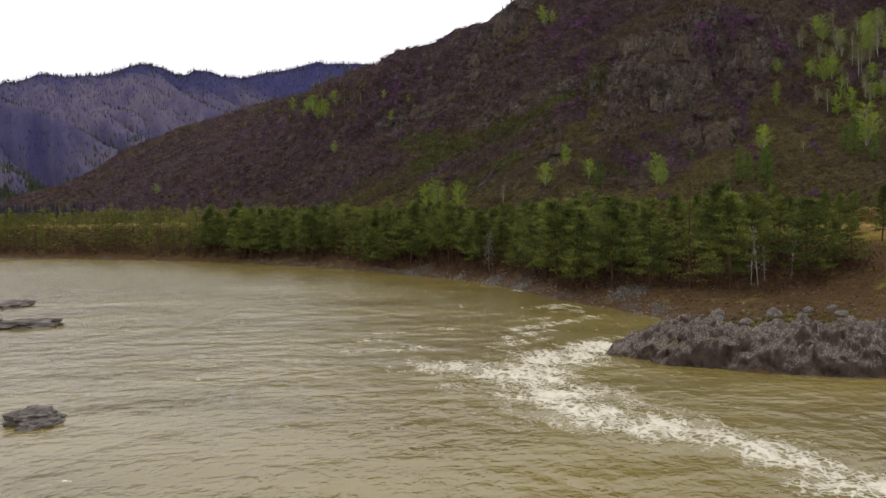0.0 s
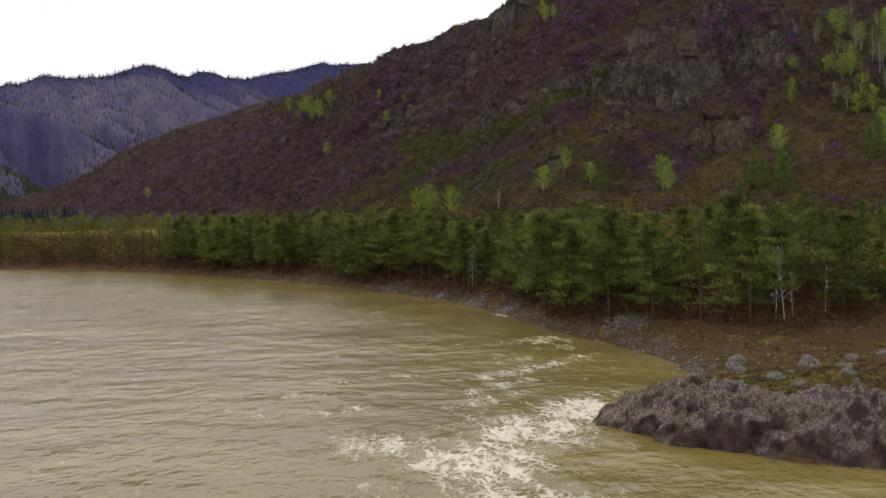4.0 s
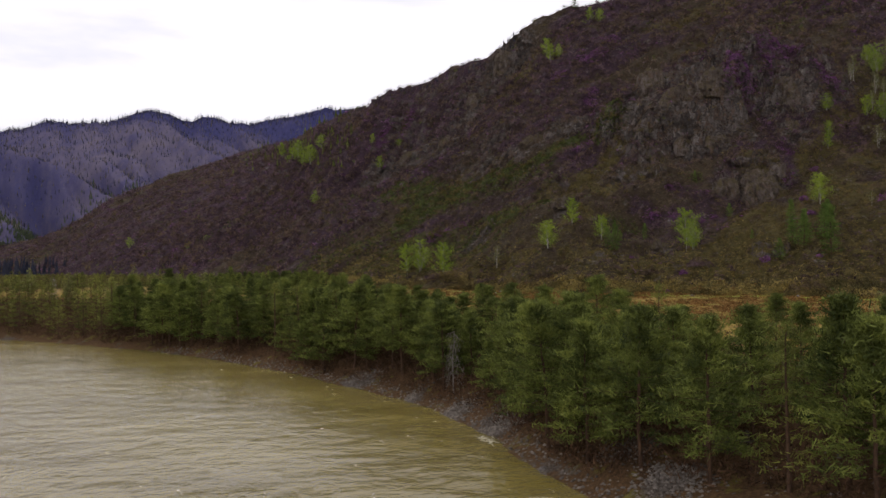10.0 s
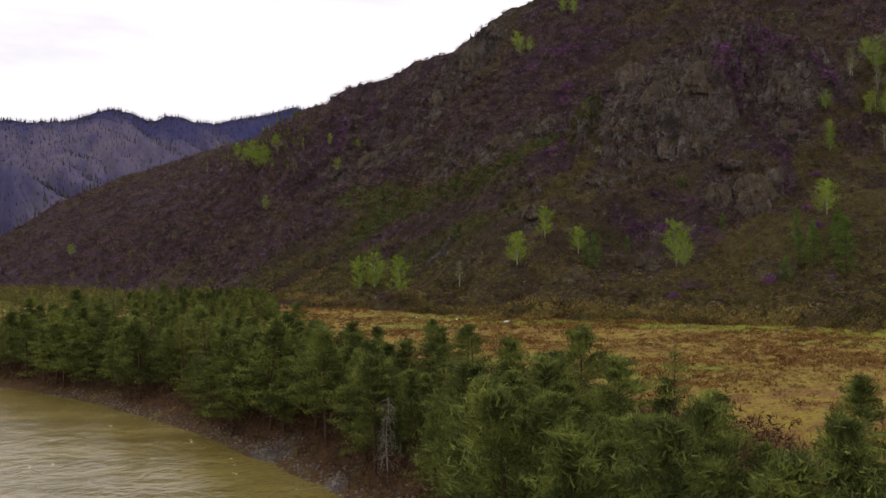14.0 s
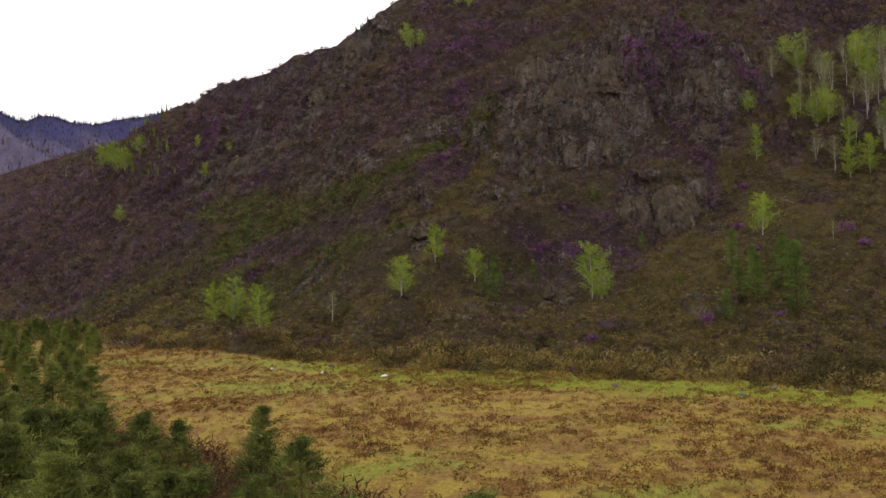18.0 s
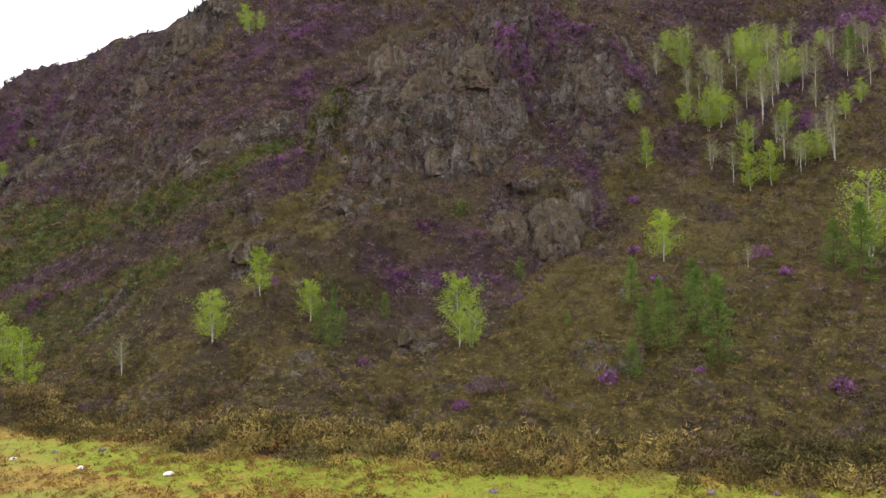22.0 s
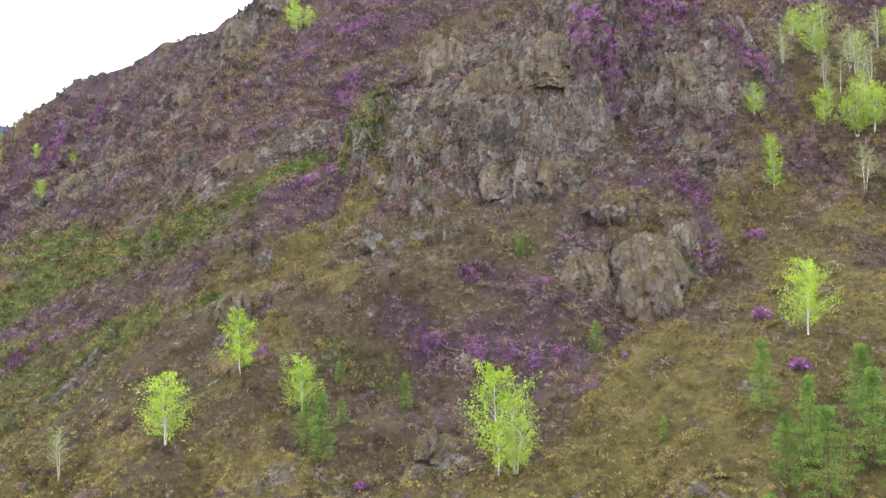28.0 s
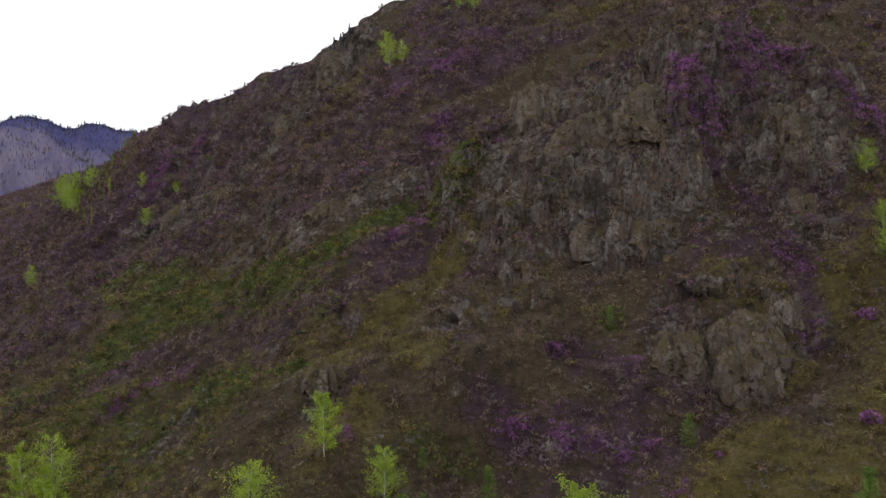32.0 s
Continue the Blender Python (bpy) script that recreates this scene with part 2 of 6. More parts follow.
def hillside_material():
    m, n, l, b = node_material("hillside_scrub_and_rock", 0.95, 0.1)
    geo = n.new("ShaderNodeNewGeometry")
    pos = geo.outputs["Position"]
    sep = n.new("ShaderNodeSeparateXYZ")
    l.new(geo.outputs["Normal"], sep.inputs[0])
    mid = noise_node(n, l, 0.16, 5.0, 0.6, None, pos)
    fine = noise_node(n, l, 1.3, 6.0, 0.7, None, pos)
    scrub = ramp_node(n, l, fine, [(0.30, (0.028, 0.021, 0.013)), (0.5, (0.060, 0.044, 0.026)), (0.72, (0.105, 0.078, 0.045))])
    violet = ramp_node(n, l, fine, [(0.3, (0.028, 0.016, 0.023)), (0.7, (0.085, 0.048, 0.066))])
    grass = ramp_node(n, l, fine, [(0.3, (0.048, 0.040, 0.013)), (0.7, (0.128, 0.100, 0.034))])
    green = ramp_node(n, l, fine, [(0.3, (0.034, 0.044, 0.012)), (0.7, (0.092, 0.108, 0.028))])
    rock, joint, block = jointed_rock(n, l, pos, fine)
    cover = {}
    for key in ("green", "grass", "violet", "crag", "rock"):
        at = n.new("ShaderNodeAttribute")
        at.attribute_name = key
        cover[key] = at.outputs["Fac"]
    ragged = math_node(n, l, "MULTIPLY", math_node(n, l, "SUBTRACT", math_node(n, l, "ADD", mid, math_node(n, l, "MULTIPLY", fine, 0.8)), 0.9), 2.4)

    def patch(key, lo=0.25, hi=0.75):
        return mask_node(n, l, math_node(n, l, "ADD", cover[key], ragged), lo, hi)

    c = mix_node(n, l, patch("violet"), scrub, violet)
    c = mix_node(n, l, patch("grass"), c, grass)
    c = mix_node(n, l, patch("green"), c, green)
    steep = math_node(n, l, "SUBTRACT", math_node(n, l, "ADD", sep.outputs["Z"], math_node(n, l, "MULTIPLY", math_node(n, l, "SUBTRACT", mid, 0.5), 0.6)), math_node(n, l, "MULTIPLY", cover["crag"], 0.12))
    bare = math_node(n, l, "MAXIMUM", mask_node(n, l, steep, 0.52, 0.38), mask_node(n, l, math_node(n, l, "ADD", math_node(n, l, "MULTIPLY", cover["rock"], 0.66), math_node(n, l, "MULTIPLY", ragged, 1.4)), 0.42, 0.58))
    c = mix_node(n, l, bare, c, rock)
    tone = ramp_node(n, l, noise_node(n, l, 0.09, 5.0, 0.65, (1, 1, 1.5), pos), [(0.32, (0.55, 0.55, 0.55)), (0.68, (1.0, 1.0, 1.0))])
    c = mix_node(n, l, 1.0, c, tone, "MULTIPLY")
    l.new(c, b.inputs["Base Color"])
    bump_node(n, l, math_node(n, l, "ADD", math_node(n, l, "ADD", fine, noise_node(n, l, 4.0, 4.0, 0.7, None, pos)), math_node(n, l, "MULTIPLY", math_node(n, l, "MULTIPLY", block, bare), 0.9)), 0.9, 0.5, b)
    return m


def crag_material():
    """Jointed brown-grey rock, lichen and grass on its ledges."""
    m, n, l, b = node_material("jointed_crag_rock", 0.92, 0.15)
    geo = n.new("ShaderNodeNewGeometry")
    pos = geo.outputs["Position"]
    sep = n.new("ShaderNodeSeparateXYZ")
    l.new(geo.outputs["Normal"], sep.inputs[0])
    grain, fine = noise_node(n, l, 0.55, 9.0, 0.75, None, pos), noise_node(n, l, 3.0, 6.0, 0.7, None, pos)
    rock, joint, block = jointed_rock(n, l, pos, fine)
    rock = mix_node(n, l, 0.38, rock, (0.092, 0.064, 0.044))
    turf = ramp_node(n, l, fine, [(0.3, (0.035, 0.026, 0.012)), (0.7, (0.11, 0.085, 0.040))])
    up = math_node(n, l, "ADD", sep.outputs["Z"], math_node(n, l, "MULTIPLY", math_node(n, l, "SUBTRACT", grain, 0.5), 0.9))
    l.new(mix_node(n, l, mask_node(n, l, up, 0.36, 0.62), rock, turf), b.inputs["Base Color"])
    bump_node(n, l, math_node(n, l, "ADD", math_node(n, l, "MULTIPLY", block, 0.5), math_node(n, l, "MULTIPLY", fine, 0.8)), 1.0, 0.5, b)
    return m


def ground_material():
    """Meadow, forest floor and river gravel, told apart by their height over the river and by patches."""
    m, n, l, b = node_material("meadow_and_bank", 0.95, 0.1)
    geo = n.new("ShaderNodeNewGeometry")
    pos = geo.outputs["Position"]
    sep = n.new("ShaderNodeSeparateXYZ")
    l.new(pos, sep.inputs[0])
    fine, mid, big = noise_node(n, l, 2.2, 6.0, 0.7, None, pos), noise_node(n, l, 0.28, 5.0, 0.65, None, pos), noise_node(n, l, 0.05, 4.0, 0.55, (0.6, 1.3, 1), pos)
    straw = ramp_node(n, l, fine, [(0.3, (0.165, 0.116, 0.022)), (0.7, (0.365, 0.275, 0.058))])
    russet = ramp_node(n, l, fine, [(0.3, (0.115, 0.060, 0.024)), (0.7, (0.27, 0.150, 0.055))])
    green = ramp_node(n, l, fine, [(0.3, (0.125, 0.14, 0.022)), (0.7, (0.27, 0.265, 0.050))])
    c = mix_node(n, l, math_node(n, l, "MULTIPLY", mask_node(n, l, mid, 0.41, 0.60), 0.88), straw, russet)
    c = mix_node(n, l, mask_node(n, l, math_node(n, l, "ADD", math_node(n, l, "MULTIPLY", big, 0.8), math_node(n, l, "MULTIPLY", mid, 0.2)), 0.53, 0.62), c, green)
    lush = n.new("ShaderNodeAttribute")
    lush.attribute_name = "lush"
    c = mix_node(n, l, mask_node(n, l, math_node(n, l, "ADD", lush.outputs["Fac"], math_node(n, l, "MULTIPLY", math_node(n, l, "SUBTRACT", mid, 0.5), 1.8)), 0.45, 0.9), c,
                 ramp_node(n, l, fine, [(0.3, (0.10, 0.130, 0.012)), (0.7, (0.24, 0.265, 0.030))]))
    litter = ramp_node(n, l, fine, [(0.3, (0.038, 0.022, 0.011)), (0.7, (0.132, 0.076, 0.034))])
    moss = ramp_node(n, l, fine, [(0.3, (0.075, 0.070, 0.012)), (0.7, (0.215, 0.185, 0.035))])
    litter = mix_node(n, l, mask_node(n, l, math_node(n, l, "ADD", mid, math_node(n, l, "MULTIPLY", lush.outputs["Fac"], 0.24)), 0.55, 0.68), litter, moss)
    c = mix_node(n, l, mask_node(n, l, sep.outputs["Z"], 11.3, 9.5), c, litter)
    stones = n.new("ShaderNodeTexVoronoi")
    stones.inputs["Scale"].default_value = 3.5
    l.new(pos, stones.inputs["Vector"])
    gravel = mix_node(n, l, fine, ramp_node(n, l, stones.outputs["Color"], [(0.2, (0.05, 0.04, 0.032)), (0.8, (0.17, 0.148, 0.125))]), (0.07, 0.052, 0.038))
    stony = n.new("ShaderNodeAttribute")
    stony.attribute_name = "stony"
    gz = math_node(n, l, "ADD", stony.outputs["Fac"], math_node(n, l, "MULTIPLY", math_node(n, l, "SUBTRACT", mid, 0.5), 2.2))
    c = mix_node(n, l, mask_node(n, l, gz, 0.4, 0.7), c, gravel)
    l.new(c, b.inputs["Base Color"])
    bump_node(n, l, math_node(n, l, "ADD", fine, mid), 0.8, 0.35, b)
    return m


def water_material():
    m, n, l, b = node_material("silty_river_water", 0.12, 0.5)
    geo = n.new("ShaderNodeNewGeometry")
    pos = geo.outputs["Position"]
    foam_at = n.new("ShaderNodeAttribute")
    foam_at.attribute_name = "foam"
    silt = ramp_node(n, l, noise_node(n, l, 0.06, 4.0, 0.6, (0.5, 1.2, 1), pos), [(0.36, (0.140, 0.108, 0.022)), (0.64, (0.215, 0.172, 0.050))])
    run = n.new("ShaderNodeMapping")
    run.inputs["Rotation"].default_value = (0, 0, radians(68))
    l.new(pos, run.inputs["Vector"])
    run = run.outputs[0]
    patch = noise_node(n, l, 0.42, 8.0, 0.68, (0.6, 1.2, 1), run)
    lace = n.new("ShaderNodeTexVoronoi")
    lace.feature = "DISTANCE_TO_EDGE"
    lace.inputs["Scale"].default_value = 1.25
    warp, add = n.new("ShaderNodeTexNoise"), n.new("ShaderNodeVectorMath")
    warp.inputs["Scale"].default_value, warp.inputs["Detail"].default_value = 0.9, 4.0
    l.new(pos, warp.inputs["Vector"])
    mul = n.new("ShaderNodeVectorMath")
    mul.operation = "SCALE"
    mul.inputs["Scale"].default_value = 2.2
    l.new(warp.outputs["Color"], mul.inputs[0])
    l.new(mul.outputs[0], add.inputs[0])
    l.new(pos, add.inputs[1])
    l.new(add.outputs[0], lace.inputs["Vector"])
    vein = math_node(n, l, "SUBTRACT", 1.0, mask_node(n, l, lace.outputs["Distance"], 0.0, 0.26))
    level = math_node(n, l, "ADD", math_node(n, l, "MULTIPLY", foam_at.outputs["Fac"], 0.56), math_node(n, l, "MULTIPLY", math_node(n, l, "SUBTRACT", patch, 0.5), 1.5))
    level = math_node(n, l, "ADD", level, math_node(n, l, "MULTIPLY", vein, 0.28))
    foam = mask_node(n, l, level, 0.40, 0.76)
    silt = mix_node(n, l, math_node(n, l, "MULTIPLY", foam_at.outputs["Fac"], 0.25), silt, (0.36, 0.31, 0.15))
    l.new(mix_node(n, l, foam, silt, (0.66, 0.62, 0.48)), b.inputs["Base Color"])
    l.new(math_node(n, l, "ADD", math_node(n, l, "MULTIPLY", foam, 0.5), 0.19), b.inputs["Roughness"])
    swell = noise_node(n, l, 0.14, 3.0, 0.5, (1.1, 0.7, 1), run)
    gust = mask_node(n, l, noise_node(n, l, 0.045, 4.0, 0.6, (0.7, 1.3, 1), pos), 0.35, 0.65)
    chop = noise_node(n, l, 0.34, 4.0, 0.58, (1.15, 0.75, 1), pos)
    ripple = noise_node(n, l, 0.95, 3.0, 0.6, (1.2, 0.7, 1), run)
    chop = math_node(n, l, "ADD", math_node(n, l, "MULTIPLY", chop, math_node(n, l, "ADD", math_node(n, l, "MULTIPLY", gust, 0.7), 0.55)), math_node(n, l, "MULTIPLY", ripple, 0.22))
    wave = math_node(n, l, "ADD", math_node(n, l, "MULTIPLY", swell, 0.7), chop)
    bump_node(n, l, math_node(n, l, "ADD", wave, math_node(n, l, "MULTIPLY", foam, 0.3)), 0.75, 0.5, b)
    return m


def far_range_material():
    m, n, l, b = node_material("hazed_wooded_range", 1.0, 0.0)
    pos = n.new("ShaderNodeNewGeometry").outputs["Position"]
    f, g = noise_node(n, l, 0.014, 8.0, 0.65, (1, 0.12, 1.0), pos), noise_node(n, l, 0.10, 5.0, 0.7, (1, 0.25, 1), pos)
    # forest on crest and in gullies, its dark colour doubling as painted relief shade
    wood = n.new("ShaderNodeAttribute")
    wood.attribute_name = "wood"
    ragged = math_node(n, l, "ADD", wood.outputs["Fac"], math_node(n, l, "MULTIPLY", math_node(n, l, "SUBTRACT", math_node(n, l, "ADD", f, g), 1.0), 0.9))
    # these blue-violet colours have the haze of distance mixed into them
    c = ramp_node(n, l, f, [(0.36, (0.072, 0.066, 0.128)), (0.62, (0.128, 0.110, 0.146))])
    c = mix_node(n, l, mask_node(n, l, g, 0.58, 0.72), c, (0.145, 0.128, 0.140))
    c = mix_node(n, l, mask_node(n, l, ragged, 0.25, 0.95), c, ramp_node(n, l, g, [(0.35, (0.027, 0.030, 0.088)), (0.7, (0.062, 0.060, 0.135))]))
    l.new(c, b.inputs["Base Color"])
    bump_node(n, l, g, 0.35, 6.0, b)
    return m


MAT_HILL, MAT_GROUND, MAT_WATER, MAT_FAR = hillside_material(), ground_material(), water_material(), far_range_material()
MAT_CRAG = crag_material()
MAT_PINE = foliage_material("pine_needles", (0.020, 0.033, 0.010), (0.255, 0.290, 0.062), 0.75, 0.35, 0.34, 0.35)
MAT_MIXED = foliage_material("pine_and_willow_leaves", (0.034, 0.046, 0.012), (0.290, 0.295, 0.062), 0.75, 0.35, 0.36, 0.12)
MAT_YOUNGPINE = foliage_material("young_conifer_needles", (0.045, 0.085, 0.018), (0.185, 0.265, 0.052), 0.75, 0.4, 0.4, 0.6)
MAT_BARK = plain_material("pine_bark", (0.040, 0.024, 0.016), (0.125, 0.072, 0.042), 4.0, 0.95, 0.5, (1, 1, 0.3))
MAT_DEADWOOD = plain_material("grey_deadwood", (0.14, 0.12, 0.10), (0.32, 0.28, 0.24), 3.0)
MAT_BIRCH_BARK = plain_material("birch_bark", (0.16, 0.145, 0.125), (0.60, 0.57, 0.51), 5.0, 0.7, 0.1, (1, 1, 2.5))
MAT_BIRCH = foliage_material("young_birch_leaves", (0.13, 0.205, 0.018), (0.39, 0.49, 0.055), 0.7, 0.45, 0.42, 0.7)
MAT_BIRCH_PALE = foliage_material("budding_birch_leaves", (0.11, 0.115, 0.045), (0.27, 0.27, 0.095), 0.8, 0.35, 0.45, 0.6)
MAT_BROWN = foliage_material("bare_scrub_twigs", (0.022, 0.015, 0.010), (0.165, 0.114, 0.078), 0.95, 0.15, 0.34, 0.5)
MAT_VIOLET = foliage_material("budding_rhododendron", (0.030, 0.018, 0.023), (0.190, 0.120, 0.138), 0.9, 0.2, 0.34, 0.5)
MAT_BLOOM = foliage_material("rhododendron_blossom", (0.075, 0.028, 0.075), (0.30, 0.125, 0.29), 0.8, 0.3, 0.4, 0.7)
MAT_TUSSOCK = foliage_material("grass_tussocks", (0.040, 0.032, 0.011), (0.190, 0.144, 0.050), 0.9, 0.3, 0.32, 0.4)
MAT_SAGE = foliage_material("grey_green_bushes", (0.040, 0.035, 0.013), (0.200, 0.170, 0.066), 0.95, 0.3, 0.34, 0.3)
MAT_GREEN = foliage_material("fresh_green_scrub", (0.034, 0.046, 0.011), (0.150, 0.178, 0.048), 0.9, 0.35, 0.34, 0.4)
MAT_RUSSET = foliage_material("dry_meadow_shrubs", (0.082, 0.041, 0.014), (0.275, 0.145, 0.048), 0.95, 0.25, 0.36, 0.25)
MAT_STRAW = foliage_material("meadow_grass_blades", (0.15, 0.115, 0.034), (0.38, 0.285, 0.090), 0.9, 0.3, 0.36, 0.3)
MAT_UNDER = foliage_material("brown_undergrowth", (0.034, 0.018, 0.011), (0.135, 0.075, 0.040), 0.95, 0.1, 0.36, 0.3)
# conifer colour blued and flattened to hold the same painted haze as the range
MAT_FARWOOD = foliage_material("hazed_conifers", (0.024, 0.028, 0.050), (0.060, 0.062, 0.082), 1.0, 0.0)
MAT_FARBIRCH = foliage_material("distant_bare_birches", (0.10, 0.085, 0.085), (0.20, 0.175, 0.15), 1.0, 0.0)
MAT_ROCK = plain_material("river_worn_rock", (0.034, 0.027, 0.023), (0.23, 0.205, 0.18), 2.2, 0.95, 1.0)
MAT_STONE = foliage_material("bank_stones", (0.075, 0.062, 0.05), (0.25, 0.215, 0.18), 0.9, 0.0)

# ---- the river's outline, the terrace and the ground sheet ----
RIVER = np.array([(-1500, 160), (-700, 270), (-420, 275), (-300, 252), (-208, 204), (-150, 184), (-102, 154), (-76, 133), (-46, 101),
                  (-30, 81), (-18, 64), (-8, 42), (-2.5, 23), (3, 11), (8, 1.5), (10.5, -7), (11, -14), (9.2, -20), (7, -25), (2, -30),
                  (-2, -34), (3, -42), (11, -47.5), (21, -51), (42, -56), (70, -75), (82, -130), (95, -300), (110, -900),
                  (-160, -900), (-165, -300), (-205, -150), (-265, -40), (-500, 30), (-1500, -60)], float)


def shore_distance(x, y):
    """Metres from the water's edge: positive on land, negative in the river."""
    x, y = np.asarray(x, float).ravel(), np.asarray(y, float).ravel()
    best, inside = np.full(len(x), 1e9), np.zeros(len(x), bool)
    for (ax, ay), (bx, by) in zip(RIVER, np.roll(RIVER, -1, axis=0)):
        t = np.clip(((x - ax) * (bx - ax) + (y - ay) * (by - ay)) / ((bx - ax) ** 2 + (by - ay) ** 2), 0, 1)
        best = np.minimum(best, np.hypot(x - ax - t * (bx - ax), y - ay - t * (by - ay)))
        cross = (ay > y) != (by > y)
        inside ^= cross & (x < (bx - ax) * (y - ay) / ((by - ay) if by != ay else 1e-9) + ax)
    return np.where(inside, -best, best)


def ground_height(x, y):
    x, y = np.asarray(x, float).ravel(), np.asarray(y, float).ravel()
    p = np.stack([x, y, 0 * x], 1)
    d = shore_distance(x, y) + 1.2 * fbm(p * 0.22, 3, 5)
    high = np.interp(d, [-8, 0, 5, 14, 36, 60], [-2.5, -0.05, 2.6, 5.2, 12.3, 12.6])
    low = np.interp(d, [-8, 0, 4, 22, 60, 80], [-2.5, -0.05, 1.7, 3.4, 12.0, 12.6])
    w = smooth(-18, 14, y)
    z = high * w + low * (1 - w)
    return z + np.clip(d, 0, 6) / 6 * (0.22 * fbm(p * 0.5, 3, 9) + 0.35 * fbm(p * 0.06, 2, 11))


# the foot of the hill, along which the grass is green
LUSH = np.array([(-160, 372), (-85, 278), (-33, 222), (4, 176), (37, 157), (62, 139), (86, 127), (140, 105)], float)


# spreads of grey cobbles on the bank: x, y, half width
GRAVEL = [(-14, 56.5, 3.2), (-8, 45, 3.6), (-3, 50, 3.4), (7.5, 22, 3.0), (9, 12, 3.0), (14.5, 17, 3.0), (-33, 86, 3.5), (-22, 70, 2.6)]


def build_ground():
    xs = np.concatenate([np.linspace(-4500, -320, 12), np.linspace(-300, -110, 64), np.linspace(-108, 80, 150), np.linspace(83, 300, 40), np.linspace(330, 4500, 12)])
    ys = np.concatenate([np.linspace(-2500, -140, 12), np.linspace(-110, 130, 190), np.linspace(132, 280, 60), np.linspace(288, 700, 40), np.linspace(750, 4800, 14)])
    gx, gy = np.meshgrid(xs, ys, indexing="ij")
    z = ground_height(gx, gy)
    ob = mesh_object("ground", np.stack([gx.ravel(), gy.ravel(), z], 1), grid_faces(len(xs), len(ys)), MAT_GROUND)
    x, y = gx.ravel(), gy.ravel()
    front = np.interp(x, LUSH[:, 0], LUSH[:, 1]) - y
    lush = np.exp(-((front - 11) / 14) ** 2) * smooth(-60, 10, x) + 0.9 * np.exp(-((x - 15) / 9) ** 2 - ((y + 31) / 6) ** 2)
    ob.data.attributes.new("lush", "FLOAT", "POINT").data.foreach_set("value", lush.astype(np.float32))
    stony = 0.72 * smooth(4.2, 1.2, shore_distance(x, y)) * np.clip(0.45 + 0.9 * fbm(np.stack([x * 0.09, y * 0.09, 0 * x], 1), 3, 13), 0.1, 1)
    for gx0, gy0, gr in GRAVEL:
        stony = np.maximum(stony, 1.1 * np.exp(-((x - gx0) / gr) ** 2 - ((y - gy0) / gr) ** 2))
    ob.data.attributes.new("stony", "FLOAT", "POINT").data.foreach_set("value", stony.astype(np.float32))
    return tagged(ob, "straw-coloured meadow terrace with russet patches, gravelly river bank", "ground", kind="structure")


def build_water():
    xs = np.concatenate([np.linspace(-1500, -220, 20), np.linspace(-200, -70, 70), np.linspace(-69, 40, 170), np.linspace(45, 130, 12)])
    ys = np.concatenate([np.linspace(-900, -140, 12), np.linspace(-130, 60, 250), np.linspace(61.5, 240, 70), np.linspace(250, 300, 5)])
    gx, gy = np.meshgrid(xs, ys, indexing="ij")
    gx, gy = gx.ravel(), gy.ravel()
    # white water: below the rock point, along the shallows, and thin crests out in the stream
    foam = np.zeros(len(gx))
    for cx, cy, ang, along, across, amount in RAPIDS + RIFFLES:
        c, s = math.cos(radians(ang)), math.sin(radians(ang))
        u, v = (gx - cx) * c + (gy - cy) * s, -(gx - cx) * s + (gy - cy) * c
        foam = np.maximum(foam, amount * np.exp(-(u / along / 1.15) ** 2 - (v / across / 1.45) ** 2))
    p = np.stack([gx * 0.35, gy * 0.8, 0 * gx], 1)
    z = 0.07 * fbm(p * 0.6, 3, 3) + foam * 0.75 * fbm(np.stack([gx * 0.42, gy * 0.42, 0 * gx], 1), 4, 4, 0.6)
    ob = mesh_object("water", np.stack([gx, gy, z], 1), grid_faces(len(xs), len(ys)), MAT_WATER)
    at = ob.data.attributes.new("foam", "FLOAT", "POINT")
    at.data.foreach_set("value", foam.astype(np.float32))
    return tagged(ob, "wide silty olive-brown river with white rapids", "river", kind="structure")


# centre x, y, direction, half length, half width, strength
RAPIDS = [(-3.5, -31, 60, 6, 3.0, 1.0), (-8, -38, 52, 6, 4.0, 1.0), (-12, -47, 70, 6, 4.2, 1.0), (-10.5, -56, 105, 6, 3.6, 1.0), (-8, -64, 125, 6, 3.4, 1.0), (-3.5, -68, 122, 6, 3.0, 0.95),
          (0.5, -72, 128, 6, 2.6, 0.9), (3.8, -77, 122, 6, 2.6, 0.9), (6.5, -83, 120, 6, 3.2, 0.85), (-19.5, -43, 165, 5, 2.6, 0.9), (-15.5, -45, 160, 3, 2.0, 0.8), (-18.5, -53, 150, 3, 1.6, 0.6),
          (-5, -56, 112, 7, 1.2, 0.7), (-1, -64, 122, 7, 1.1, 0.7), (-3.5, 11.5, 35, 4.5, 2.2, 0.72)]
RIFFLES = [(-28.8, -18, 10, 3, 1.0, 0.6), (-28.7, -32, 10, 4, 1.0, 0.6), (-14.4, -63, 20, 3, 1.2, 0.6), (-10, -14, 46, 4, 1.3, 0.7), (-5, -9, 46, 5, 1.4, 0.75), (0, -3, 46, 3.5, 1.2, 0.6),
           (-10, -20, 46, 6, 1.6, 0.55), (-24.5, -31, 20, 2.5, 1.4, 0.7), (-30.5, -24, 15, 3, 1.4, 0.6), (-22, -14, 10, 2, 1.0, 0.5), (-11.7, -27, 50, 5, 1.4, 0.65), (-8, -4, 46, 4, 1.4, 0.55),
           (-2, 5, 40, 4, 2.0, 0.5), (-8.2, 40, 110, 4, 1.2, 0.45)]
build_ground()
build_water()

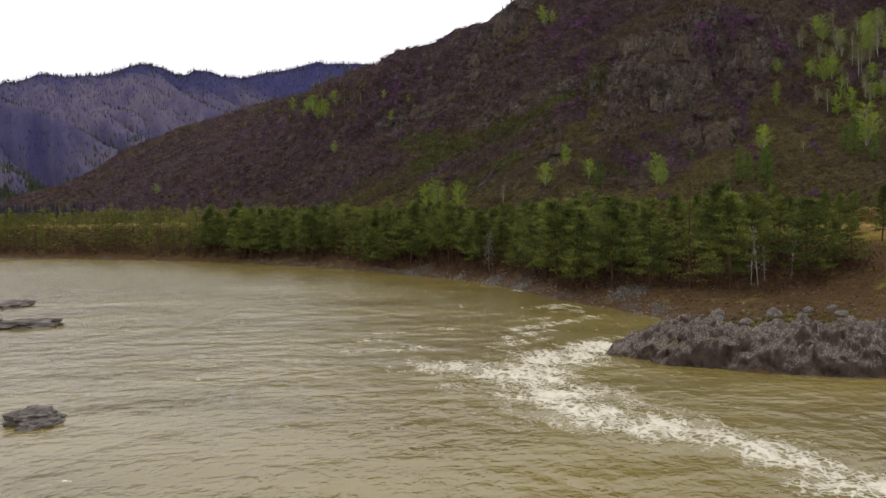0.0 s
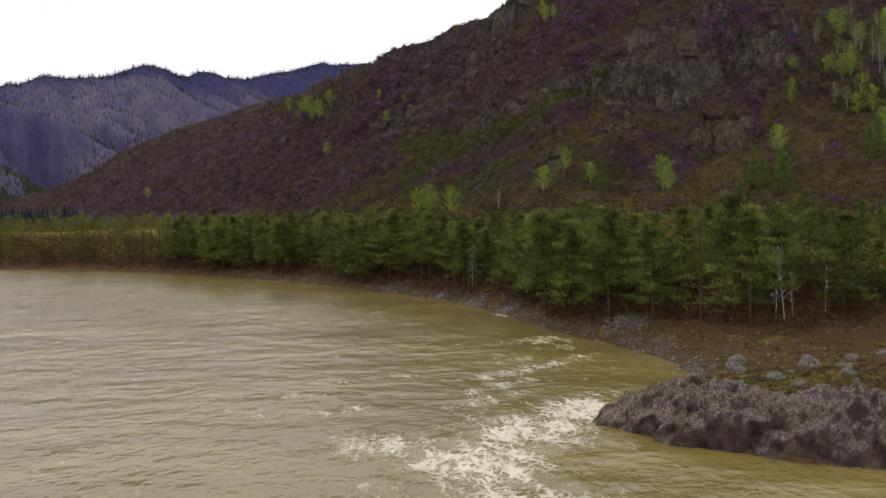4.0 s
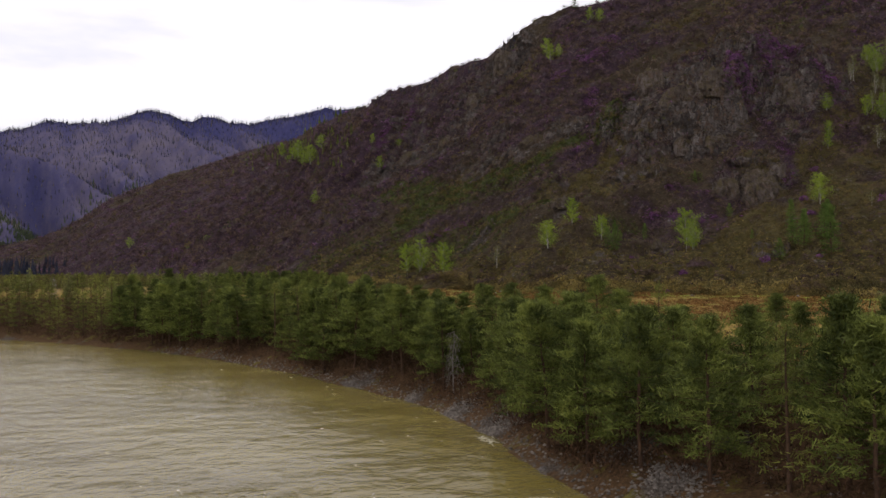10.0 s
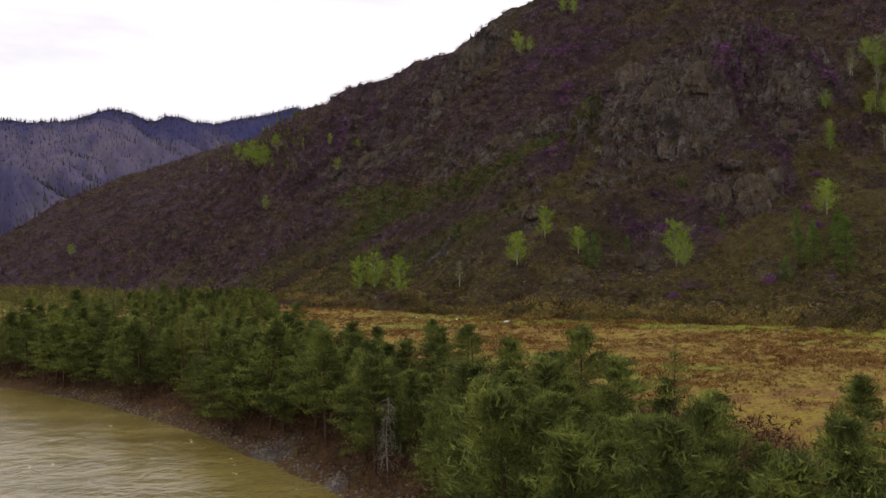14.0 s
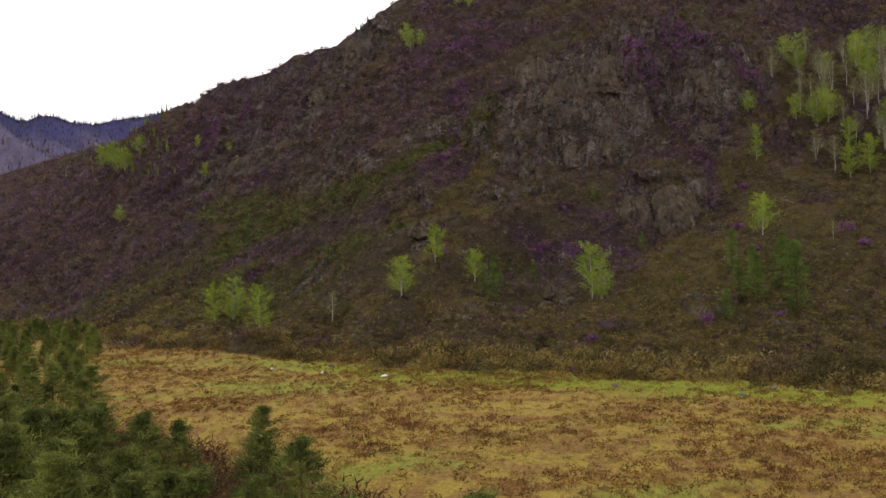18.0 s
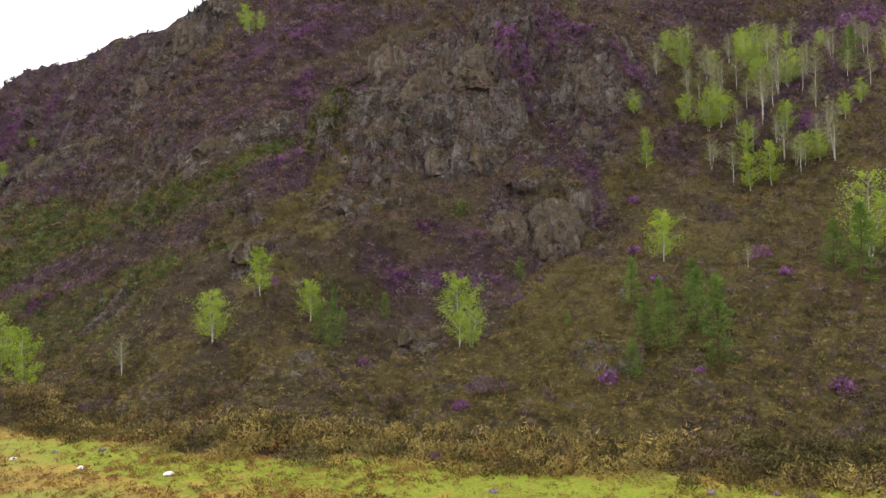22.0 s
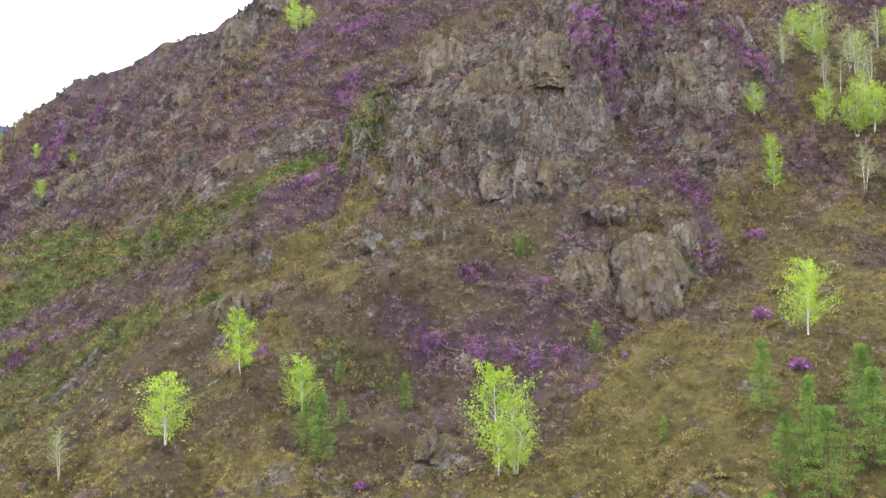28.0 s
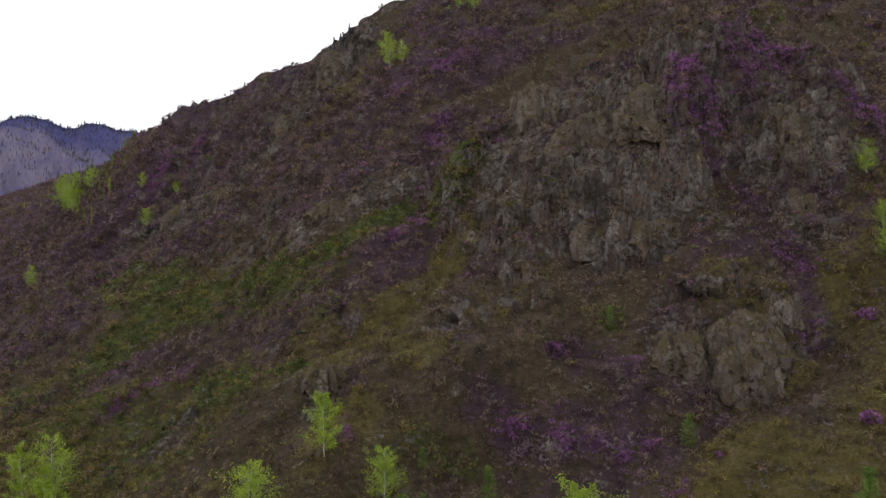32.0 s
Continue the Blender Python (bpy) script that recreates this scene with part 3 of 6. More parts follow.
# ---- the hillside: a face lofted from its foot line to its crest line ----
# foot x, y, z; crest x, y, z; hollowness of the profile
FACE = np.array([(-660, 800, 9, -730, 950, 13, 1.0), (-540, 725, 9, -595, 900, 36, 0.9), (-430, 650, 9, -490, 868, 60, 0.9), (-335, 560, 10, -408, 850, 97, 0.9),
                 (-262, 495, 11, -318, 855, 128, 0.8), (-160, 372, 11.5, -218, 775, 138, 0.9), (-85, 278, 12, -94, 500, 124, 1.2), (-33, 222, 12, -18, 421, 136, 1.55),
                 (4, 176, 12, 25, 420, 160, 1.2), (37, 157, 12, 80, 430, 173, 1.2), (62, 139, 12, 150, 425, 184, 1.15),
                 (86, 127, 12, 232, 408, 186, 1.15), (140, 105, 12, 325, 365, 188, 1.15), (230, 70, 12, 430, 300, 188, 1.1)])
STEPS = (8, 12, 18, 22, 34, 56, 84, 96, 96, 94, 84, 66, 40)
# rock masses standing out of the face and hollows in it: x, y, half widths, height, edge hardness
CRAGS = [(70, 281, 31, 28, 13, 0.35), (104, 278, 23, 27, 13, 0.4), (15, 248, 5, 7, 2.0, 0.3), (-20, 398, 15, 16, 7, 0.4), (-40, 388, 11, 12, 5, 0.4),
         (6, 408, 11, 9, 3, 0.5), (66, 166, 5, 6, 2.5, 0.3), (-12, 250, 5, 5, 3, 0.3), (-2, 330, 10, 9, 4, 0.4), (24, 300, 9, 9, 3, 0.4),
         (120, 264, 9, 14, 3, 0.4), (44, 243, 9, 5, 2.5, 0.4), (-60, 425, 10, 14, 4, 0.4), (-150, 520, 22, 26, 6, 0.5), (80, 228, 12, 8, 2, 0.3)]
HOLLOWS = [(57, 197, 26, 20, -6), (127, 226, 20, 30, -3), (-20, 394, 26, 20, -17), (-67, 408, 24, 26, -24), (6, 400, 18, 13, -13), (20, 330, 14, 50, -5),
           (84, 217, 16, 13, -9), (46, 221, 13, 12, 6), (69, 251, 9, 6, -7), (194, 298, 26, 24, -11), (-24, 214, 10, 8, 4), (32, 280, 10, 14, -4), (-62, 378, 14, 14, -5)]


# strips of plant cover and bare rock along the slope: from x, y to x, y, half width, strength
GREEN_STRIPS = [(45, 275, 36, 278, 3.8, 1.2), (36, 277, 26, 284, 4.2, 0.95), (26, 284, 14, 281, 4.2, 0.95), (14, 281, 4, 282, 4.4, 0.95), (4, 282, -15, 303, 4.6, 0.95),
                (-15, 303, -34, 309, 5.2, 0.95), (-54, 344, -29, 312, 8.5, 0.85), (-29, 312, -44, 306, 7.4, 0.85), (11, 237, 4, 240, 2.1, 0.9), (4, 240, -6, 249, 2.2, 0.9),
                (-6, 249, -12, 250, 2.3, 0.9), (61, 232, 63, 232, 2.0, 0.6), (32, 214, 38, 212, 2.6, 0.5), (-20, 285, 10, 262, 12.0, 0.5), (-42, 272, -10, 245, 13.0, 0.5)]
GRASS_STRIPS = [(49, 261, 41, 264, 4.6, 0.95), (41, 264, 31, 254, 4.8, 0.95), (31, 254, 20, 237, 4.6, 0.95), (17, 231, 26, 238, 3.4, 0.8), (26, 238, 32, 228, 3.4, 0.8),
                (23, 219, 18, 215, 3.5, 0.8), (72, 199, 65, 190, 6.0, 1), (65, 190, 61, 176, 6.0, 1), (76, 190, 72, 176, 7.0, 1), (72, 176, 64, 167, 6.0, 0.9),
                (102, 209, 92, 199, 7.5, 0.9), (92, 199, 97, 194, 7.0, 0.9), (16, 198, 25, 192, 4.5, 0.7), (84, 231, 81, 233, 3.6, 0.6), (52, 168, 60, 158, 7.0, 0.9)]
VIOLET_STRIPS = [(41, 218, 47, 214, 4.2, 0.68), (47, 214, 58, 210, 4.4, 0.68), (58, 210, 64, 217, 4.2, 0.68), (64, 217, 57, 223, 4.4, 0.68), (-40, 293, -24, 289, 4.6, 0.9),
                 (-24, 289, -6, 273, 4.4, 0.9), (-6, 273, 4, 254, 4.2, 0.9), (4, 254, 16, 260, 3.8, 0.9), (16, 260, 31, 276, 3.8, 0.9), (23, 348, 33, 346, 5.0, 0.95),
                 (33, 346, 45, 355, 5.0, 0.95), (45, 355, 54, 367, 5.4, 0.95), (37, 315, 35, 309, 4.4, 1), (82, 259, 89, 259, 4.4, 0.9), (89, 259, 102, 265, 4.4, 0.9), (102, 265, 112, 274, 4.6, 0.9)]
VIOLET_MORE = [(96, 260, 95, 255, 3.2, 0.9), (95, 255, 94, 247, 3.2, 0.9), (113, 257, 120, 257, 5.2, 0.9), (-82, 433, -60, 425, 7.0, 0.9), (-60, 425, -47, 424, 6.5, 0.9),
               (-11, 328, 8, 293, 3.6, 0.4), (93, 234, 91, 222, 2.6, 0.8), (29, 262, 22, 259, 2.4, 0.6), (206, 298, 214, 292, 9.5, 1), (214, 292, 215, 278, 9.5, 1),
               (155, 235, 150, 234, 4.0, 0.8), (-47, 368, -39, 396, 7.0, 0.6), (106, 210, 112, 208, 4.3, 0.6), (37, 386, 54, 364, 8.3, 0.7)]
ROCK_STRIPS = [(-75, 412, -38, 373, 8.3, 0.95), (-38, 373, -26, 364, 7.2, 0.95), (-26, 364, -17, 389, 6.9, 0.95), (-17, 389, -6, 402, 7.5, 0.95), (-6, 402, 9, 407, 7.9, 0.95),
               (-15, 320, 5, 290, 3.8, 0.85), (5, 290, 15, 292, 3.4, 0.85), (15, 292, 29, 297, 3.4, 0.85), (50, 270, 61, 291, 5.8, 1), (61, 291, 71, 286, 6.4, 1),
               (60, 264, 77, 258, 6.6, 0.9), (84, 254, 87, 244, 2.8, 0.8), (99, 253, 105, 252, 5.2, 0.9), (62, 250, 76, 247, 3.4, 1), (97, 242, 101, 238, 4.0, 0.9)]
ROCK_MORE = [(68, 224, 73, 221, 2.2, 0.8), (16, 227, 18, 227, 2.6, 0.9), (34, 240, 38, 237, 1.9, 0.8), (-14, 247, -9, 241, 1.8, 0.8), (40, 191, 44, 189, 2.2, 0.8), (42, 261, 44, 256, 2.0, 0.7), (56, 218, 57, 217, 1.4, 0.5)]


def strips(x, y, rows, seed):
    """How much of a cover grows at each place, ragged at the edges of its strips."""
    wob = fbm(np.stack([x * 0.11, y * 0.11, 0 * x], 1), 4, seed, 0.65)
    out = np.zeros(len(x))
    for ax, ay, bx, by, r, k in rows:
        t = np.clip(((x - ax) * (bx - ax) + (y - ay) * (by - ay)) / ((bx - ax) ** 2 + (by - ay) ** 2), 0, 1)
        d = np.hypot(x - ax - t * (bx - ax), 0.85 * (y - ay - t * (by - ay))) / r
        out = np.maximum(out, k * smooth(1.45, 0.55, d + 0.42 * wob))
    return out


def catmull(table, u):
    k = np.clip(np.floor(u).astype(int), 0, len(table) - 2)
    t = (u - k)[:, None]
    p0, p1, p2, p3 = (table[np.clip(k + d, 0, len(table) - 1)] for d in (-1, 0, 1, 2))
    return 0.5 * (2 * p1 + (p2 - p0) * t + (2 * p0 - 5 * p1 + 4 * p2 - p3) * t**2 + (3 * p1 - p0 - 3 * p2 + p3) * t**3)


def cell_random(i, seed):
    h = i[:, 0] * 374761393 + i[:, 1] * 668265263 + i[:, 2] * 2147483647 + seed * 974711
    h = (h ^ (h >> 13)) * 1274126177
    return ((h ^ (h >> 16)) & 0xFFFFFF) / 0xFFFFFF


def facets(q, size, seed):
    """How far each place stands out of a jointed cliff: one flat, tilted face to a block."""
    c = q / size
    base = np.floor(c).astype(np.int64)
    best, out = np.full(len(q), 9.0), np.zeros(len(q))
    for dx in (-1, 0, 1):
        for dy in (-1, 0, 1):
            for dz in (-1, 0, 1):
                cell = base + np.array([dx, dy, dz])
                off = c - cell - 0.5 - 0.8 * (np.stack([cell_random(cell, seed + k) for k in (1, 2, 3)], 1) - 0.5)
                dist = (off**2).sum(1)
                tilt = np.stack([cell_random(cell, seed + k) for k in (4, 5, 6)], 1) - 0.5
                value = cell_random(cell, seed) - 0.5 + 1.1 * (off * tilt).sum(1)
                near = dist < best
                best, out = np.where(near, dist, best), np.where(near, value, out)
    return out


def face_grid():
    u = np.concatenate([np.linspace(k, k + 1, n, endpoint=False) for k, n in enumerate(STEPS)] + [[len(STEPS)]])
    v = np.concatenate([np.linspace(-0.05, 0, 6, endpoint=False), np.linspace(0, 1, 300), np.linspace(1.02, 1.3, 8)])
    rows = catmull(FACE, u)
    foot, crest, hollow = rows[:, None, :3], rows[:, None, 3:6], rows[:, 6][:, None]
    vv = v[None, :, None]
    pos = foot + (crest - foot) * vv
    rise = np.where(v[None, :] > 0, np.clip(v[None, :], 1e-6, 1) ** hollow, v[None, :] * 0.8) - 0.9 * np.clip(v[None, :] - 1, 0, 1)
    pos[..., 2] = foot[..., 2] + (crest[..., 2] - foot[..., 2]) * rise
    ragged = 4.5 * fbm(np.stack([pos[..., 0].ravel() * 0.07, 0 * pos[..., 0].ravel(), 0 * pos[..., 0].ravel()], 1), 4, 27, 0.6).reshape(pos.shape[:2])
    pos[..., 1] += ragged * np.clip(1 - v[None, :] / 0.15, 0, 1)
    p = pos.reshape(-1, 3)
    x, y = p[:, 0].copy(), p[:, 1].copy()
    vf = np.repeat(v[None, :], len(u), 0).ravel()
    grow = smooth(-0.01, 0.10, vf)
    flat = np.stack([x, y, 0 * x], 1)
    dz = grow * (3.2 * fbm(flat * 0.022, 3, 21) + 1.5 * fbm(flat * 0.085, 3, 22) + 0.5 * fbm(flat * 0.35, 3, 23))
    along, across = 0.87 * x + 0.49 * y, 0.87 * y - 0.49 * x
    dz += grow * (4.4 * (0.30 - np.abs(fbm(np.stack([along * 0.014, across * 0.055, 0 * x], 1), 3, 25))) + 1.9 * fbm(np.stack([along * 0.05, across * 0.16, 0 * x], 1), 3, 26))
    for hx, hy, rx, ry, h in HOLLOWS:
        dz += h * np.exp(-((x - hx) / rx) ** 2 - ((y - hy) / ry) ** 2)
    wob = fbm(flat * 0.10, 4, 31, 0.6)
    craggy = np.zeros(len(x))
    for cx, cy, rx, ry, h, hard in CRAGS:
        r = np.hypot((x - cx) / rx, (y - cy) / ry) + 0.42 * wob
        dz += h * smooth(1 + hard, 1 - hard, r)
        craggy = np.maximum(craggy, smooth(1.3, 0.95, r))
    loose = smooth(0.12, 0.42, fbm(np.stack([x * 0.03, y * 0.03, 0 * x], 1), 4, 51, 0.6)) * smooth(0.12, 0.3, vf) * 0.40
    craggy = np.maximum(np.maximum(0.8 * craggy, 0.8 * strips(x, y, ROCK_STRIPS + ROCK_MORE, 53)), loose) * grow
    p[:, 2] += dz
    # broken ledges: the rock climbs in steep risers between narrow shelves
    step = 5.5
    t = p[:, 2] / step + 1.1 * fbm(flat * 0.05, 3, 41) + 0.35 * fbm(flat * 0.3, 2, 42)
    fr = t - np.floor(t)
    riser = smooth(0.30, 0.85, fr) - fr
    p[:, 2] += craggy * riser * step * 0.6
    q = np.stack([x + 0.25 * p[:, 2], y * 0.7, p[:, 2] * 0.72 - 0.2 * x], 1) + 1.3 * wob[:, None]
    push = craggy * (2.3 * facets(q, 7.5, 45) + 1.5 * facets(q, 3.2, 145) + 0.4 * fbm(q * 0.5, 2, 46))
    p[:, 0] -= 0.30 * push
    p[:, 1] -= 0.95 * push
    return p, len(u), len(v), u - 2, v, craggy


HILL, HILL_NU, HILL_NV, HILL_U, HILL_V, HILL_CRAG = face_grid()


def zone(p, seed, scale, spots):
    """A patchy plant cover, 0 to 1: drifts along the slope, with places where it is known to grow thick or to fail."""
    along, across = 0.87 * p[:, 0] + 0.49 * p[:, 1], 0.87 * p[:, 1] - 0.49 * p[:, 0]
    q = np.stack([along * scale * 0.45, across * scale * 1.5, 0 * along], 1)
    f = fbm(q, 6, seed, 0.7)
    for cx, cy, rx, ry, k in spots:
        f = f + k * np.exp(-((p[:, 0] - cx) / rx) ** 2 - ((p[:, 1] - cy) / ry) ** 2)
    return f


LOW = smooth(34, 14, HILL[:, 2])
GREEN = 0.85 * smooth(0.10, 0.75, zone(HILL, 71, 0.03, [(-28, 285, 45, 38, 0.36), (46, 258, 9, 12, 0.6), (-75, 330, 40, 45, 0.25), (20, 222, 22, 12, 0.3), (75, 300, 60, 50, -0.5)]))
GRASS = smooth(-0.22, 0.48, zone(HILL, 81, 0.035, [(112, 200, 34, 30, 0.55), (85, 170, 40, 26, 0.45), (30, 250, 22, 20, 0.35), (60, 205, 20, 14, -0.5), (60, 290, 50, 60, -0.35), (170, 225, 40, 30, 0.3), (-150, 450, 120, 140, -0.45), (-60, 330, 50, 60, -0.2)]) + 0.36 * LOW)
VIOLET = smooth(-0.40, 0.50, zone(HILL, 91, 0.04, [(60, 202, 24, 12, 0.35), (190, 275, 45, 40, 0.5), (-60, 440, 120, 60, 0.35), (-200, 600, 150, 150, 0.45), (40, 308, 12, 14, 0.4), (112, 248, 14, 20, 0.35), (110, 195, 30, 25, -0.4)]))
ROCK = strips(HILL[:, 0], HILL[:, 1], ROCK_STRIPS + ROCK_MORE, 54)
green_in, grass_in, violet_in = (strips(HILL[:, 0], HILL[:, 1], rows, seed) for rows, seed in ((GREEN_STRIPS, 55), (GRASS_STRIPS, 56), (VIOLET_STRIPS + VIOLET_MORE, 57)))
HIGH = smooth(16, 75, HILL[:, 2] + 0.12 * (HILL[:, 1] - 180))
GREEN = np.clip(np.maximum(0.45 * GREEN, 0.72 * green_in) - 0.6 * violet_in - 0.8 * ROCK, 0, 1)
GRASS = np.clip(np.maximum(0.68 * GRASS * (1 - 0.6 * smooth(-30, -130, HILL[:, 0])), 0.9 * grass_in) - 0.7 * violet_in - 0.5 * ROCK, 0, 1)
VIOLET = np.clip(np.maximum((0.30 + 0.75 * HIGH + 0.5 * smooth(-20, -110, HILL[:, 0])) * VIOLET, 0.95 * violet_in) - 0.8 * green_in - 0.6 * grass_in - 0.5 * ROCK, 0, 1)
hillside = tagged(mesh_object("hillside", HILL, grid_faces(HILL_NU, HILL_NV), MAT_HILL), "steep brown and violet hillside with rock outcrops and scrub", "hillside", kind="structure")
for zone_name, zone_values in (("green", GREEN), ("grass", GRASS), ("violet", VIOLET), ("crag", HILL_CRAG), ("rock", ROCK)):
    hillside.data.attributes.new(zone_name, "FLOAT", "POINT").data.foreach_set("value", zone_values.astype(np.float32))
hill_faces = grid_faces(HILL_NU, HILL_NV)
hillside.data.polygons.foreach_set("use_smooth", HILL_CRAG[hill_faces].mean(1) < 0.3)
HILL_GRID = HILL.reshape(HILL_NU, HILL_NV, 3)


def surface(x, y):
    """The height of the land at one place: the hillside's where it stands over the terrace."""
    z = float(ground_height([x], [y])[0])
    d2 = (HILL[:, 0] - x) ** 2 + (HILL[:, 1] - y) ** 2
    near = np.argpartition(d2, 4)[:4]
    if d2[near].min() < 16:
        w = 1 / (d2[near] + 0.01)
        z = max(z, float((HILL[near, 2] * w).sum() / w.sum()))
    return z


# ---- the distant range ----
SKYLINE = np.array([(60, 7.0), (40, 7.2), (30.43, 7.8), (29.22, 7.99), (27.83, 8.56), (26.73, 8.44), (25.45, 8.6), (23.98, 8.73), (22.81, 9.29), (21.8, 9.5), (20.78, 9.29),
                    (19.93, 8.86), (19.23, 8.91), (18.7, 9.25), (17.65, 9.1), (16.95, 8.82), (15.88, 8.7), (14.79, 9.0), (13.7, 9.2), (12.23, 9.47), (10.75, 9.91), (10.01, 9.73),
                    (9.07, 9.81), (0, 9.6), (-20, 9.0), (-40, 8)])


def build_range():
    az = np.concatenate([np.linspace(58, 34, 60, endpoint=False), np.linspace(34, 6, 420, endpoint=False), np.linspace(6, -38, 60)])
    r = np.concatenate([np.linspace(1150, 2400, 70), np.linspace(2430, 3000, 10)])
    a, rr = np.meshgrid(np.radians(az), r, indexing="ij")
    top = 20 + 2400 * np.tan(np.radians(np.interp(np.degrees(a), SKYLINE[::-1, 0], SKYLINE[::-1, 1])))
    x, y = -8 - np.sin(a) * rr, -77 + np.cos(a) * rr
    f = np.clip((rr - 1150) / 1250, 0, 1)
    p = np.stack([x.ravel(), y.ravel(), 0 * x.ravel()], 1)
    body = (f ** 0.85).ravel()
    # spurs run down from the crest to the right; dark forest colour in the gullies between them also paints relief
    # shade
    run = np.degrees(a.ravel()) + 7.5 * (1 - f.ravel()) + 1.1 * fbm(np.stack([a.ravel() * 14, f.ravel() * 2.5, 0 * body], 1), 3, 66)
    spur = np.abs(fbm(np.stack([run * 0.21, f.ravel() * 0.7, 0 * body], 1), 4, 61, 0.55))
    z = 10 + (top.ravel() - 10) * body - 330 * spur * (body * (1 - body) * 2.2) + 2.5 * fbm(p * 0.006, 2, 63) * body - 60 * np.clip((rr.ravel() - 2400) / 600, 0, 1)
    z += 3.5 * fbm(np.stack([a.ravel() * 160, 0 * body, 0 * body], 1), 3, 64) * body
    flank = fbm(np.stack([(run + 0.9) * 0.21, f.ravel() * 0.7, 0 * body], 1), 3, 61, 0.55)
    wood = (0.2 + 0.7 * smooth(0.15, 0.65, body)) * np.clip(0.30 + 1.1 * flank + 0.55 * smooth(0.72, 1.0, body) + 0.5 * fbm(np.stack([a.ravel() * 60, f.ravel() * 5, 0 * body], 1), 4, 67, 0.6), 0, 1)
    v = np.stack([x.ravel(), y.ravel(), z], 1)
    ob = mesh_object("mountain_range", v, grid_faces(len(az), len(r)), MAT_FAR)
    ob.data.attributes.new("wood", "FLOAT", "POINT").data.foreach_set("value", wood.astype(np.float32))
    tagged(ob, "distant wooded mountain range, blue-violet with painted haze, under bright cloud", "mountains", kind="structure")
    return v.reshape(len(az), len(r), 3)


RANGE_GRID = build_range()
# ---- plants: builders ----
RNG = np.random.default_rng(7)


def tube(points, radii, sides=6):
    """Vertices and triangles of a tapered tube along a line of points."""
    pts, rad = np.asarray(points, float), np.asarray(radii, float)
    d = np.gradient(pts, axis=0)
    d /= np.linalg.norm(d, axis=1)[:, None] + 1e-9
    ref = np.where(np.abs(d[:, 2:3]) > 0.9, np.array([[1.0, 0, 0]]), np.array([[0, 0, 1.0]]))
    a = np.cross(d, ref)
    a /= np.linalg.norm(a, axis=1)[:, None] + 1e-9
    b = np.cross(d, a)
    ang = np.arange(sides) * 2 * math.pi / sides
    v = (pts[:, None] + rad[:, None, None] * (np.cos(ang)[None, :, None] * a[:, None] + np.sin(ang)[None, :, None] * b[:, None])).reshape(-1, 3)
    f = []
    for i in range(len(pts) - 1):
        for j in range(sides):
            q = [i * sides + j, i * sides + (j + 1) % sides, (i + 1) * sides + (j + 1) % sides, (i + 1) * sides + j]
            f += [(q[0], q[1], q[2]), (q[0], q[2], q[3])]
    return v, np.array(f, int)


def joined(pieces):
    vs, fs, n = [], [], 0
    for v, f in pieces:
        vs.append(v)
        fs.append(f + n)
        n += len(v)
    return np.concatenate(vs), np.concatenate(fs)


def blades(centres, size, aspect, rng, up=0.3, ways=None):
    """One narrow leaf-shaped triangle at each centre, turned at random; ways bends them along given directions."""
    n = len(centres)
    w = rng.normal(size=(n, 3))
    w[:, 2] += up
    if ways is not None:
        w += 1.4 * ways
    w /= np.linalg.norm(w, axis=1)[:, None]
    s = np.cross(w, rng.normal(size=(n, 3)))
    s /= np.linalg.norm(s, axis=1)[:, None] + 1e-9
    k = size * rng.uniform(0.6, 1.3, (n, 1))
    v = np.stack([centres - w * k * 0.5 - s * k * aspect, centres - w * k * 0.5 + s * k * aspect, centres + w * k * 0.5], 1).reshape(-1, 3)
    return v, np.arange(3 * n).reshape(-1, 3)


